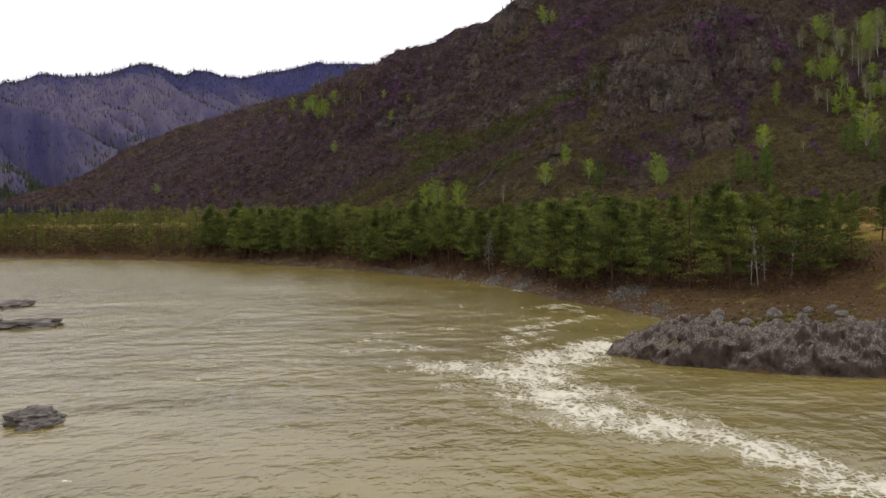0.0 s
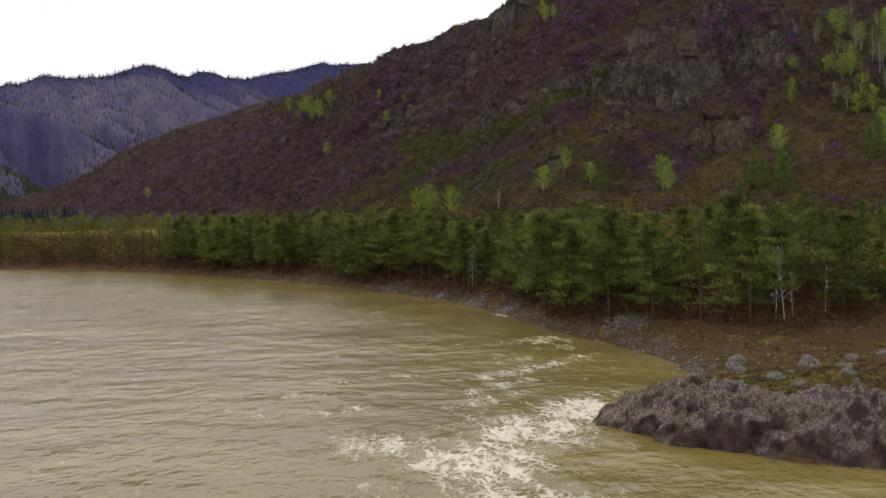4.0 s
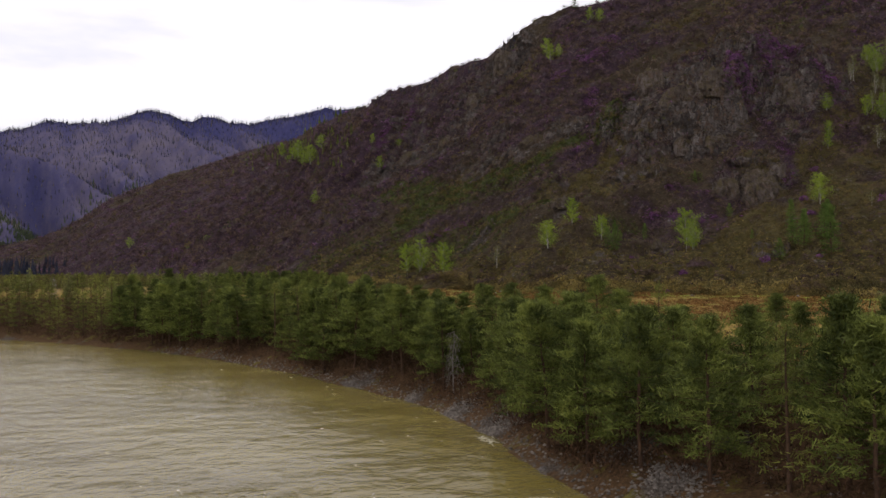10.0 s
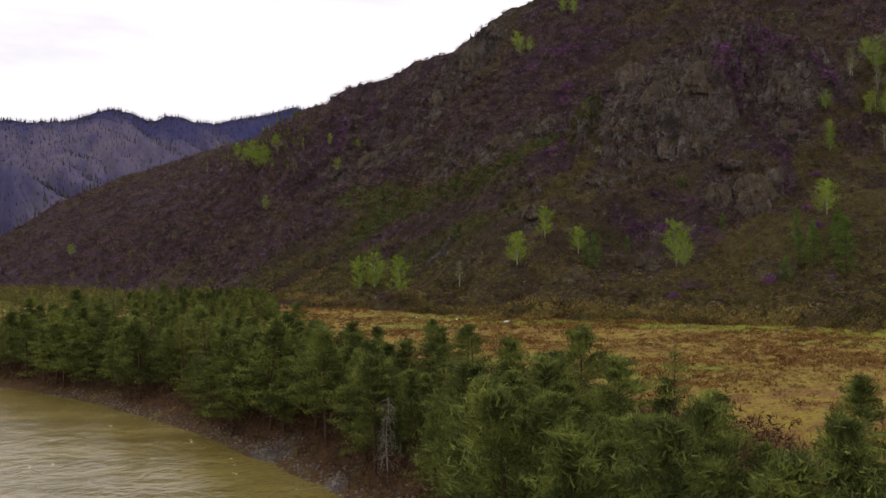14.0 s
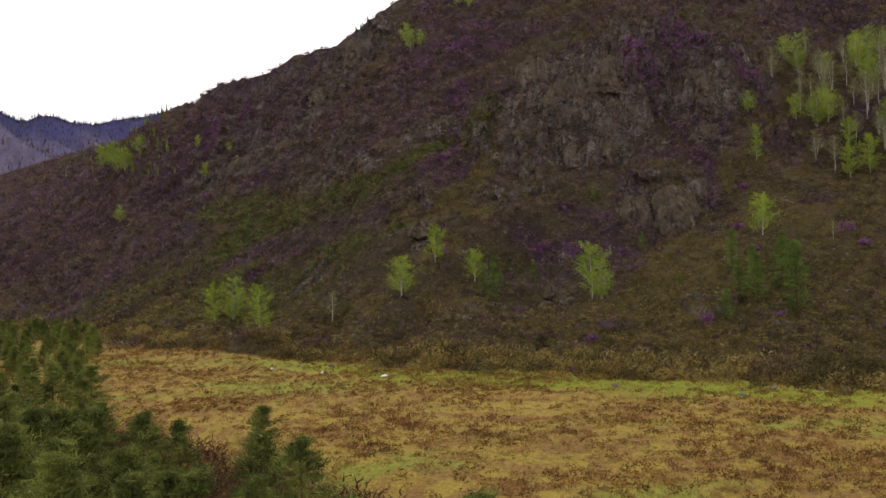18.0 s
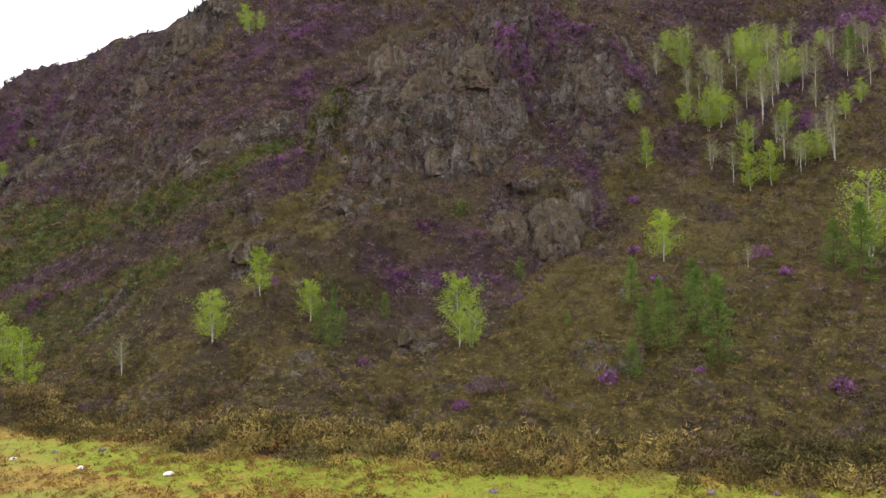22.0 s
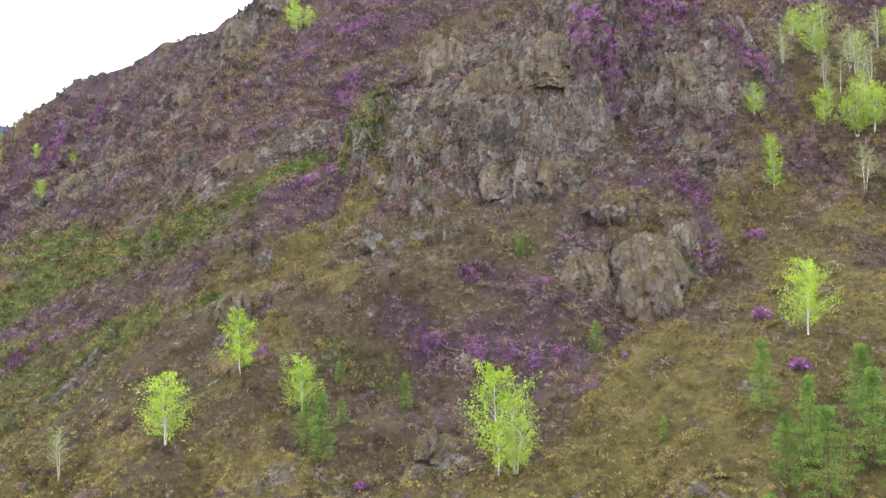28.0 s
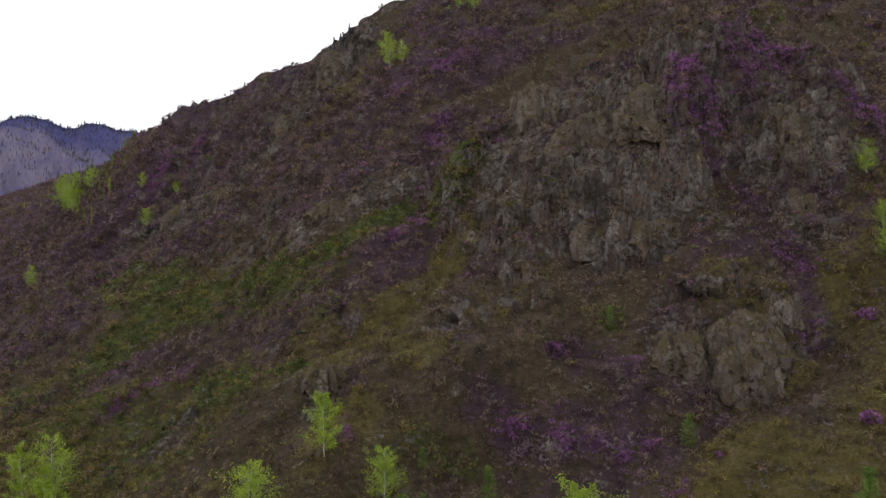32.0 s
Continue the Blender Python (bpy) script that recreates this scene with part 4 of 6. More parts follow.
def pine_meshes(height, spread, bare, branches, seed, tufts=6, per=7, lean=0.0):
    """A Scots pine: a bent trunk with stubs below, whorls of boughs, each bough carrying needle tufts."""
    rng = np.random.default_rng(seed)
    zs = np.linspace(-0.4, height * 0.97, 9)
    bend = np.cumsum(rng.normal(0, 0.05 + lean * 0.05, (9, 2)), 0) * (height / 12)
    spine = np.column_stack([bend[:, 0] + lean * zs * 0.1, bend[:, 1], zs])
    wood = [tube(spine, np.interp(zs / height, [0, 1], [0.015 * height, 0.003 * height]), 7)]
    leaf_c, leaf_w = [], []
    for i in range(branches):
        f = bare + (1 - bare) * ((i + rng.uniform(0, 1)) / branches)
        z = f * height * 0.97
        g = (f - bare) / (1 - bare)
        reach = spread * height * (1.0 - 0.90 * g**1.2) * (0.7 + 0.3 * min(1, g * 4)) * rng.choice([0.65, 0.85, 1.0, 1.15])
        ang = i * 2.399 + rng.normal(0, 0.5)
        rise = rng.uniform(-0.18, 0.14) + 0.40 * g
        base = np.array([np.interp(z, zs, spine[:, 0]), np.interp(z, zs, spine[:, 1]), z])
        way = np.array([math.cos(ang), math.sin(ang), rise])
        side = np.array([-math.sin(ang), math.cos(ang), 0])
        tip = base + way * reach
        mid = base + way * reach * 0.5 + np.array([0, 0, -0.04 * reach])
        wood.append(tube([base, mid, tip], [0.035 * (1.2 - g), 0.022, 0.008], 3))
        for k in range(tufts):
            s = 0.30 + 0.70 * (k + rng.uniform(0, 1)) / tufts
            c = base + way * reach * s + side * rng.normal(0, 0.22) * reach * s + np.array([0, 0, rng.normal(0.04, 0.05) * reach])
            leaf_c.append(c + rng.normal(0, 1, (per, 3)) * np.array([0.38, 0.38, 0.10]) * (height / 12))
            leaf_w.append(np.repeat((way * 0.9 + np.array([0, 0, 0.25]))[None], per, 0))
    top = spine[-1] + np.column_stack([rng.normal(0, 0.07, (14, 2)), rng.uniform(-0.7, 0.6, 14)])
    leaf_c.append(top)
    leaf_w.append(np.repeat(np.array([[0, 0, 2.0]]), 14, 0))
    for i in range(7):                                      # dead stubs on the lower trunk
        z = rng.uniform(0.12, bare + 0.15) * height
        ang = rng.uniform(0, 6.28)
        base = np.array([np.interp(z, zs, spine[:, 0]), np.interp(z, zs, spine[:, 1]), z])
        wood.append(tube([base, base + np.array([math.cos(ang), math.sin(ang), rng.uniform(-0.3, 0.2)]) * rng.uniform(0.5, 1.5)], [0.025, 0.008], 3))
    crown = blades(np.concatenate(leaf_c), 0.58 * height / 12, 0.085, rng, 0.4, np.concatenate(leaf_w))
    return joined(wood), crown


def birch_meshes(height, spread, leaves, seed, stems=1, leaf=0.26, low=0.28):
    """A slender birch: one or more pale stems, fine rising twigs, small loose leaves."""
    rng = np.random.default_rng(seed)
    wood, centres = [], []
    for k in range(stems):
        h = height * (1 - 0.22 * k) * rng.uniform(0.95, 1.05)
        zs = np.linspace(-0.3, h, 8)
        off = np.array([rng.uniform(-0.5, 0.5), rng.uniform(-0.3, 0.3)]) * (1 if k else 0)
        drift = np.cumsum(rng.normal(0, 0.07, (8, 2)), 0) + np.outer(np.linspace(0, 1, 8), off * 2.5) + off * 0.3
        spine = np.column_stack([drift, zs])
        wood.append(tube(spine, np.interp(zs / h, [0, 1], [0.009 * h + 0.02, 0.012]), 6))
        for i in range(32):
            f = low + (0.97 - low) * (i + rng.uniform()) / 32
            z = f * h
            g = (f - low) / (1 - low)
            reach = spread * h * (0.45 + 0.65 * math.sin(math.pi * min(1, 0.22 + 0.72 * g))) * (1.08 - 0.62 * g**1.6) * rng.uniform(0.5, 1.25)
            ang = i * 2.4 + rng.normal(0, 0.5)
            base = np.array([np.interp(z, zs, spine[:, 0]), np.interp(z, zs, spine[:, 1]), z])
            tip = base + np.array([math.cos(ang), math.sin(ang), rng.uniform(0.35, 1.0)]) * reach
            wood.append(tube([base, (base + tip) / 2 + rng.normal(0, 0.08, 3), tip], [0.024, 0.015, 0.005], 3))
            m = max(3, int(leaves / stems / 32))
            s = rng.uniform(0.25, 1.12, (m, 1))
            centres.append(base + (tip - base) * s + rng.normal(0, 0.15, (m, 3)) * (0.5 + 0.6 * reach) + np.array([0, 0, -0.15]) * s)
    return joined(wood), blades(np.concatenate(centres), leaf, 0.34, rng, -0.2)


def bare_tree_meshes(height, seed, sprays=26, droop=0.2):
    rng = np.random.default_rng(seed)
    zs = np.linspace(-0.3, height, 9)
    spine = np.column_stack([np.cumsum(rng.normal(0, 0.10, (9, 2)), 0), zs])
    wood = [tube(spine, np.interp(zs / height, [0, 1], [0.010 * height, 0.012]), 6)]
    for i in range(sprays):
        z = height * (0.25 + 0.72 * (i + rng.uniform()) / sprays)
        ang = i * 2.4 + rng.normal(0, 0.5)
        reach = height * rng.uniform(0.08, 0.20 + 0.05 * droop) * (1.15 - z / height * 0.6)
        base = np.array([np.interp(z, zs, spine[:, 0]), np.interp(z, zs, spine[:, 1]), z])
        way = np.array([math.cos(ang), math.sin(ang), rng.uniform(-droop, 0.5) + (1.0 if droop == 0 else 0.0)]) * (0.7 if droop == 0 else 1.0)
        mid, tip = base + way * reach * 0.5, base + way * reach + np.array([0, 0, rng.uniform(-0.4, 0.5) - droop * 1.8])
        wood.append(tube([base, mid, tip], [0.032, 0.022, 0.008], 4))
        for _ in range(4):
            s = rng.uniform(0.4, 0.9)
            q = base + way * reach * s
            wood.append(tube([q, q + (rng.normal(0, 0.35, 3) - np.array([0, 0, 0.5 * droop])) * reach * 0.8], [0.022, 0.008], 3))
    return joined(wood)


def tree_thing(name, wood, crown, mats, label, category, group="", crown_label=""):
    ob = new(name)
    ob.empty_display_size = 0.5
    mesh_object("trunk", wood[0], wood[1], mats[0], ob)
    if crown is not None:
        mesh_object("crown", crown[0], crown[1], mats[1], ob, crown_label, shade=False)
    return tagged(ob, label, category, group)


def planted(ob, x, y, size=1.0, turn=0.0, z=None, first=[]):
    """Stands a thing, or a copy of it after its first use, on the land."""
    z = surface(x, y) if z is None else z
    m = pose(x, y, z - 0.1, 0, 0, turn)
    if ob in first:
        kept = ob.scale.copy()
        ob.scale = (1, 1, 1)
        c = copy_thing(ob, m)
        ob.scale = kept
    else:
        first.append(ob)
        c = ob
        c.matrix_basis = m
    c.scale = (size, size, size)
    return c


# ---- the pine belt on the river bank ----
PINE_LABELS = ("dense green Scots pine with a broad rounded crown", "tall dark green pine with a bare reddish lower trunk",
               "slender young pine with fresh green needle tufts", "wide-boughed old pine leaning a little over the bank")
PINE_KINDS = [(12.0, 0.43, 0.28, 48, 1, 0), (12.5, 0.38, 0.36, 44, 2, 1), (11.0, 0.35, 0.22, 46, 3, 2), (12.0, 0.44, 0.30, 48, 4, 3),
              (12.2, 0.42, 0.26, 48, 5, 0), (11.5, 0.33, 0.36, 44, 6, 1), (11.8, 0.46, 0.28, 48, 7, 0), (12.3, 0.37, 0.30, 46, 8, 2)]
pines = []
for h, s, bare, nb, seed, lab in PINE_KINDS:
    w, c = pine_meshes(h, s, bare - 0.08, nb, seed, 8, 16, 1.0 if lab == 3 else 0.0)
    pines.append(tree_thing("pine_tree", w, c, (MAT_BARK, MAT_PINE), PINE_LABELS[lab], "pine tree", "pines along the river bank"))
KEY_PINES = [(31, 6), (36, 3.5), (41, 8), (29, 13), (45, 2), (36, 15), (50, 6), (33, 22), (22, 9), (17, 16), (42, 16), (24, 30), (52, 14), (0.2, 62.5), (8.9, 43.1), (19.6, 22.8), (24.0, 21.8), (-8.6, 88.8), (12.2, 28), (26, 2.5), (-29, 108), (-55, 160),
             (-12.7, 80), (-17.5, 78.5), (-3.8, 66), (-32, 121), (-10.7, 104), (-5.4, 59), (2.5, 47)]


def plant_belt():
    rng = np.random.default_rng(11)
    spots = list(KEY_PINES)
    xs, ys = rng.uniform(-330, 54, 12000), rng.uniform(-6, 330, 12000)
    d = shore_distance(xs, ys)
    deep = np.where(ys > 30, 23, 40) + np.clip((-28 - xs) / 30, 0, 1) * 26 + np.clip((-50 - xs) / 25, 0, 1) * 60
    foot = np.interp(xs, FACE[:, 0], FACE[:, 1]) - ys
    shallow = 2.4 + np.clip(18 - ys, 0, 30) * 0.40
    ok = (d > shallow) & (d < deep) & ~((xs > 14) & (ys > 44)) & (xs + 0.9 * ys < 400) & (foot > 6)
    order = np.argsort(np.where(xs[ok] > -115, 0, 1), kind="stable")
    for x, y, dd in np.stack([xs[ok], ys[ok], d[ok]], 1)[order]:
        gap = (3.3 if dd < 15 else 4.2) + (0.8 if x < -115 or dd > 46 else 0)
        if all((x - a) ** 2 + (y - b) ** 2 > gap**2 for a, b in spots):
            spots.append((x, y))
    single, far = [], []
    for n, (x, y) in enumerate(spots):
        (single if x > -115 and len(single) < 285 else far).append((n, x, y))
    for n, x, y in single:
        z = surface(x, y)
        kind = pines[int(rng.integers(len(pines)))]
        top = 18.2 + rng.normal(0, 0.9) if n < len(KEY_PINES) else 16.2 + rng.normal(0, 2.2)
        planted(kind, x, y, float(np.clip((top - z) / 12.0, 0.5, 1.4)), float(rng.uniform(0, 360)), z)
    wood, needles = [], []
    light = [pine_meshes(12, s, 0.08, 26, 50 + k, 5, 7) for k, s in enumerate((0.36, 0.32, 0.40))]
    for n, x, y in far:
        z, k, a = surface(x, y), int(rng.integers(3)), rng.uniform(0, 6.28)
        turn = np.array([(math.cos(a), math.sin(a), 0), (-math.sin(a), math.cos(a), 0), (0, 0, 1)]) * np.clip((17.0 + rng.normal(0, 1.8) - z) / 12, 0.5, 1.35)
        for store, (v, f) in zip((wood, needles), light[k]):
            store.append((v @ turn + np.array([x, y, z - 0.1]), f))
    v1, f1 = joined(wood)
    v2, f2 = joined(needles)
    ob = mesh_object("far_pine_belt", np.concatenate([v1, v2]), np.concatenate([f1, f2 + len(v1)]), [MAT_BARK, MAT_MIXED], None, "", False, np.repeat([0, 1], [len(f1), len(f2)]))
    tagged(ob, "dense belt of green pines along the far river bank", "pine trees", kind="stuff")


plant_belt()


# ---- broad-leaved trees ----
def birch_kind(height, spread, leaves, seed, stems, mat, label, leaf=0.20, low=0.13):
    w, c = birch_meshes(height, spread, leaves, seed, stems, leaf, low)
    return tree_thing("birch_tree", w, c, (MAT_BIRCH_BARK, mat), label, "birch tree")


GREEN_BIRCHES = [birch_kind(9, 0.33, 4600, 101, 1, MAT_BIRCH, "slender birch in bright yellow-green spring leaf on the slope"),
                 birch_kind(9, 0.36, 5000, 102, 2, MAT_BIRCH, "two-stemmed birch with fresh yellow-green leaves and pale bark"),
                 birch_kind(9, 0.26, 4200, 103, 1, MAT_BIRCH, "narrow young birch with lime-green leaves", 0.20, 0.08),
                 birch_kind(9, 0.34, 5000, 104, 3, MAT_BIRCH, "clump of thin birch stems in yellow-green leaf")]
PALE_BIRCHES = [birch_kind(9, 0.22, 1300, 111, 1, MAT_BIRCH_PALE, "tall pale birch barely coming into leaf", 0.19, 0.3),
                birch_kind(9, 0.26, 1400, 112, 2, MAT_BIRCH_PALE, "thin grey-green birch with bare pale stems", 0.19, 0.25)]
# x, y and height of each tree
FOOT_BIRCHES = [(-39.1, 246.8, 11.5), (-34.4, 247.9, 11.5), (-24.1, 221.8, 12.8), (9.6, 202.9, 9.5), (18.4, 211.4, 9.2), (26.7, 204.5, 7.6),
                (48.2, 182.7, 11.2), (50.0, 182.0, 8.0), (108.0, 232.5, 5.0), (88.8, 189.8, 9.5), (118.1, 173.0, 14.2)]
GULLY_BIRCHES = [(113.2, 247.5, 8.2), (106.0, 227.8, 8.2), (126.7, 245.8, 10.9), (130.5, 241.1, 12.4), (133.3, 240.3, 12.5), (147.0, 233.1, 10.8),
                 (132.8, 229.9, 11.5), (133.4, 220.6, 13.8), (144.5, 218.1, 9.1), (143.4, 275.0, 15.1), (166.6, 280.6, 12.2), (153.9, 255.9, 9.0),
                 (143.9, 285.4, 9.6), (192.4, 277.9, 7.8), (169.6, 234.2, 8.0), (148.5, 268.0, 10.5), (139.0, 252.0, 10.0), (158.0, 266.0, 12.0)]
GULLY_PALE = [(-6.4, 213.6, 8.5), (99.2, 179.8, 5.3), (145.6, 214.5, 12.7), (142.1, 223.4, 8.0), (145.6, 265.5, 12.2), (165.4, 245.3, 14.6),
              (143.3, 237.8, 17.0), (156.3, 248.6, 17.0), (132.3, 270.3, 11.6), (164.2, 249.4, 13.3), (159.3, 275.5, 10.6), (166.5, 267.4, 12.3),
              (128.0, 262.0, 9.0), (150.5, 243.0, 12.0), (136.0, 260.0, 10.0), (172.0, 258.0, 11.0), (176.0, 246.0, 10.0), (153.0, 288.0, 10.0)]
HIGH_BIRCHES = [(22.9, 364.0, 9.8), (27.0, 362.2, 7.8), (-70.7, 416.6, 8.8), (-59.4, 418.0, 6.2), (-175.3, 615.4, 15.0), (-137.9, 507.8, 16.0),
                (-124.9, 482.6, 16.0), (-132.0, 495.0, 13.0), (-103.6, 394.4, 9.2), (-266.8, 532.3, 9.4), (-76.5, 430.4, 7.9), (46.9, 398.8, 9.8), (52.0, 396.0, 9.0),
                (21.8, 374.4, 9.1), (-145.0, 520.0, 14.0), (-118.0, 488.0, 12.0)]
grng = np.random.default_rng(19)
GULLY_MORE = []
while len(GULLY_MORE) < 44:
    x, y = float(grng.uniform(120, 200)), float(grng.uniform(215, 300))
    if abs(y - 228 - 0.75 * (x - 128)) < 26 and all((x - a) ** 2 + (y - c) ** 2 > 9 for a, c, _ in GULLY_BIRCHES + GULLY_PALE + GULLY_MORE):
        GULLY_MORE.append((x, y, float(grng.uniform(7.5, 13))))
GULLY_BIRCHES += GULLY_MORE[:12]
GULLY_PALE += GULLY_MORE[12:]
trng = np.random.default_rng(5)
for spots, kinds, grown in ((FOOT_BIRCHES, GREEN_BIRCHES, 1.0), (GULLY_BIRCHES, GREEN_BIRCHES, 0.78), (GULLY_PALE, PALE_BIRCHES, 0.9), (HIGH_BIRCHES, GREEN_BIRCHES, 0.85)):
    for n, (x, y, h) in enumerate(spots):
        c = planted(kinds[int(trng.integers(len(kinds)))], x, y, grown * h / 9.0, float(trng.uniform(0, 360)))
        tagged(c, group="birches on the hillside")

# young pines and spruces on the slope
w, c = pine_meshes(10, 0.33, 0.04, 60, 21, 6, 9)
slope_pine = tree_thing("pine_tree", w, c, (MAT_BARK, MAT_YOUNGPINE), "young fresh green pine branched to the ground", "pine tree", "pines on the hillside")
w, c = pine_meshes(10, 0.25, 0.06, 60, 22, 6, 8)
slope_spruce = tree_thing("spruce_tree", w, c, (MAT_BARK, MAT_YOUNGPINE), "narrow green spruce standing on the slope", "spruce tree", "conifers on the hillside")
for n, (x, y, h) in enumerate([(76.3, 178.1, 8.2), (73.0, 167.5, 7.6), (74.6, 163.4, 8.8), (79.4, 157.8, 13.3), (84.4, 172.8, 8.0), (67.1, 159.9, 5.9), (29.2, 192.8, 8.5),
                               (27.5, 196.0, 6.0), (31.7, 199.4, 3.6), (40.2, 203.9, 5.2), (66.7, 205.1, 4.6), (31.8, 210.0, 3.2), (62.2, 230.6, 4.0), (111.3, 173.6, 8.4),
                               (111.4, 167.2, 13.3), (66.4, 181.3, 3.0), (41.3, 420.6, 7.5), (81.0, 166.0, 10.0), (77.5, 171.0, 9.0), (116.0, 162.0, 9.0), (182.0, 252.0, 13.0)]):
    planted(slope_spruce if n % 3 == 0 else slope_pine, x, y, h / 10.0, n * 67.0)

# leafy trees among the bank pines, and dead ones
w, c = birch_meshes(9, 0.27, 1500, 131, 3, 0.36, 0.12)
willow = tree_thing("willow_tree", w, c, (MAT_BARK, MAT_BIRCH_PALE), "round yellow-green willow coming into leaf among the pines", "willow tree", "leafy trees on the bank")
for n, (x, y, h) in enumerate([(-62, 150, 10), (-92, 178, 11), (-104, 190, 9), (-128, 196, 10), (-150, 212, 10), (-80, 158, 8), (-44, 128, 9), (-171, 226, 10), (34, 26, 7), (15, 36, 6), (-112, 182, 9)]):
    planted(willow, x, y, h / 9, n * 77.0)
bare_wood = bare_tree_meshes(10, 141, 44, 0.9)
snag = tree_thing("dead_tree", bare_wood, None, (MAT_DEADWOOD,), "grey dead tree with drooping bare branches on the bank", "dead tree")
planted(snag, -13.9, 65.2, 1.0, 20)
planted(snag, -154.5, 211.0, 1.05, 140)
bare_wood = bare_tree_meshes(9.5, 143, 20, 0.0)
bare = tree_thing("bare_birch", bare_wood, None, (MAT_BIRCH_BARK,), "leafless white-stemmed birch at the edge of the pines", "birch tree")
for x, y, s, r in ((25.1, -2.5, 0.95, 10), (24.2, -1.6, 0.8, 130), (29.9, -2.0, 0.85, 250), (26.3, -1.8, 0.6, 60), (6.5, 30.0, 0.8, 200)):
    planted(bare, x, y, s, r)
bare_wood = bare_tree_meshes(7, 145, 30, 0.6)
rust = tree_thing("dead_pine", bare_wood, None, (MAT_BARK,), "dead rust-brown pine stripped of needles", "dead tree")
planted(rust, 1.0, 55.5, 1.25, 0)
for x, y, s, r in ((-9.3, 208.0, 0.8, 50), (14.0, 196.5, 0.7, 110), (20.5, 196.0, 0.9, 10), (108.0, 233.7, 1.0, 30), (104.5, 160.0, 1.2, 80), (98.5, 163.0, 1.1, 200), (113.0, 180.0, 1.1, 120)):
    planted(rust, x, y, s, r)


# ---- rocks ----
def rock_mesh(seed, rough=0.28, flat=0.7, levels=3):
    bm = bmesh.new()
    bmesh.ops.create_icosphere(bm, subdivisions=levels, radius=1.0)
    co = np.array([v.co[:] for v in bm.verts])
    k = 1 + rough * fbm(co * 1.3 + seed * 7.1, 4, seed, 0.6)
    k = k - 0.10 * np.abs(fbm(co * 3.1 + seed, 3, seed + 1))
    co = np.round(co * 2.6) / 2.6 * 0.30 + co * 0.70            # broken facets
    co = co * k[:, None] * np.array([1, 1, flat])
    me = bpy.data.meshes.new("boulder")
    for v, p in zip(bm.verts, co):
        v.co = p
    bm.to_mesh(me)
    bm.free()
    me.materials.append(MAT_ROCK)
    return me


BOULDERS = [rock_mesh(s, 0.35, f) for s, f in ((1, 0.75), (2, 0.6), (3, 0.85), (4, 0.7))]


JAGGED = [rock_mesh(s, 0.95, f, 4) for s, f in ((11, 0.8), (12, 0.7), (13, 0.9))]


def boulder(x, y, size, turn, label, group="", sink=0.25, z=None, stretch=(1, 1, 1)):
    ob = new("boulder", BOULDERS[int(abs(x * 7 + y * 3)) % 4] if z is None else JAGGED[int(abs(x)) % 3])
    z = surface(x, y) if z is None else z
    ob.matrix_basis = pose(x, y, z + size * (0.6 - sink * 1.6), 0, 0, turn)
    ob.scale = (size * stretch[0], size * stretch[1], size * stretch[2])
    return tagged(ob, label, "rock", group)


for x, y, s in ((13.3, -21.6, 0.8), (14.4, -19.4, 1.0), (15.0, -29.4, 0.95), (19.9, -24.3, 1.1), (22.7, -25.9, 0.6), (15.5, -34.1, 0.6), (11.6, -15.2, 0.45),
                (12.5, -17.8, 0.5), (24.5, -23.0, 0.7), (17.2, -27.0, 0.45), (21.5, -29.5, 0.7), (26.5, -28.0, 0.9), (13.2, -24.6, 0.7), (28.5, -20.5, 0.6)):
    boulder(x, y, s, x * 31, "lichen-grey boulder on mossy river bank grass", "boulders on the river bank", 0.3)
for x, y, s in ((9.4, -16.0, 0.45), (10.2, -11.6, 0.4), (11.0, -18.0, 0.55), (-2.6, 24.6, 0.5), (-9.6, 43.0, 0.5), (3.8, 9.4, 0.45), (7.6, 0.6, 0.5)):
    boulder(x, y, s, x * 31, "dark wet boulder at the water's edge", "boulders at the waterline", 0.35)
for x, y, s in ((71.5, 138.6, 0.7), (75.3, 137.4, 0.8), (70.7, 127.4, 0.7), (39.9, 139.9, 0.6), (-5.5, 180.5, 0.6), (61.6, 131.6, 0.5), (67.7, 129.0, 0.5), (81.5, 139.4, 0.7),
                (78.0, 136.0, 0.5), (55.0, 128.0, 0.6), (-12.0, 182.0, 0.5)):
    boulder(x, y, s, y * 31, "dark weathered boulder at the edge of the meadow", "boulders by the meadow", 0.35)
MAT_PALE = plain_material("pale_limestone", (0.45, 0.43, 0.40), (0.75, 0.73, 0.70), 2.0, 0.9, 0.3)
pale_rock = rock_mesh(9, 0.35, 0.6, 2)
pale_rock.materials.clear()
pale_rock.materials.append(MAT_PALE)
for x, y, s in ((-16.9, 179.3, 0.5), (-6.8, 169.9, 0.5), (4.6, 162.4, 0.65), (-33.1, 237.4, 1.0)):
    ob = new("pale_stone", pale_rock)
    ob.matrix_basis = pose(x, y, surface(x, y) + 0.2 * s, 0, 0, x * 40)
    ob.scale = (s * 1.2, s * 0.8, s)
    tagged(ob, "whitish stone lying on the meadow", "stone", "pale stones on the meadow")
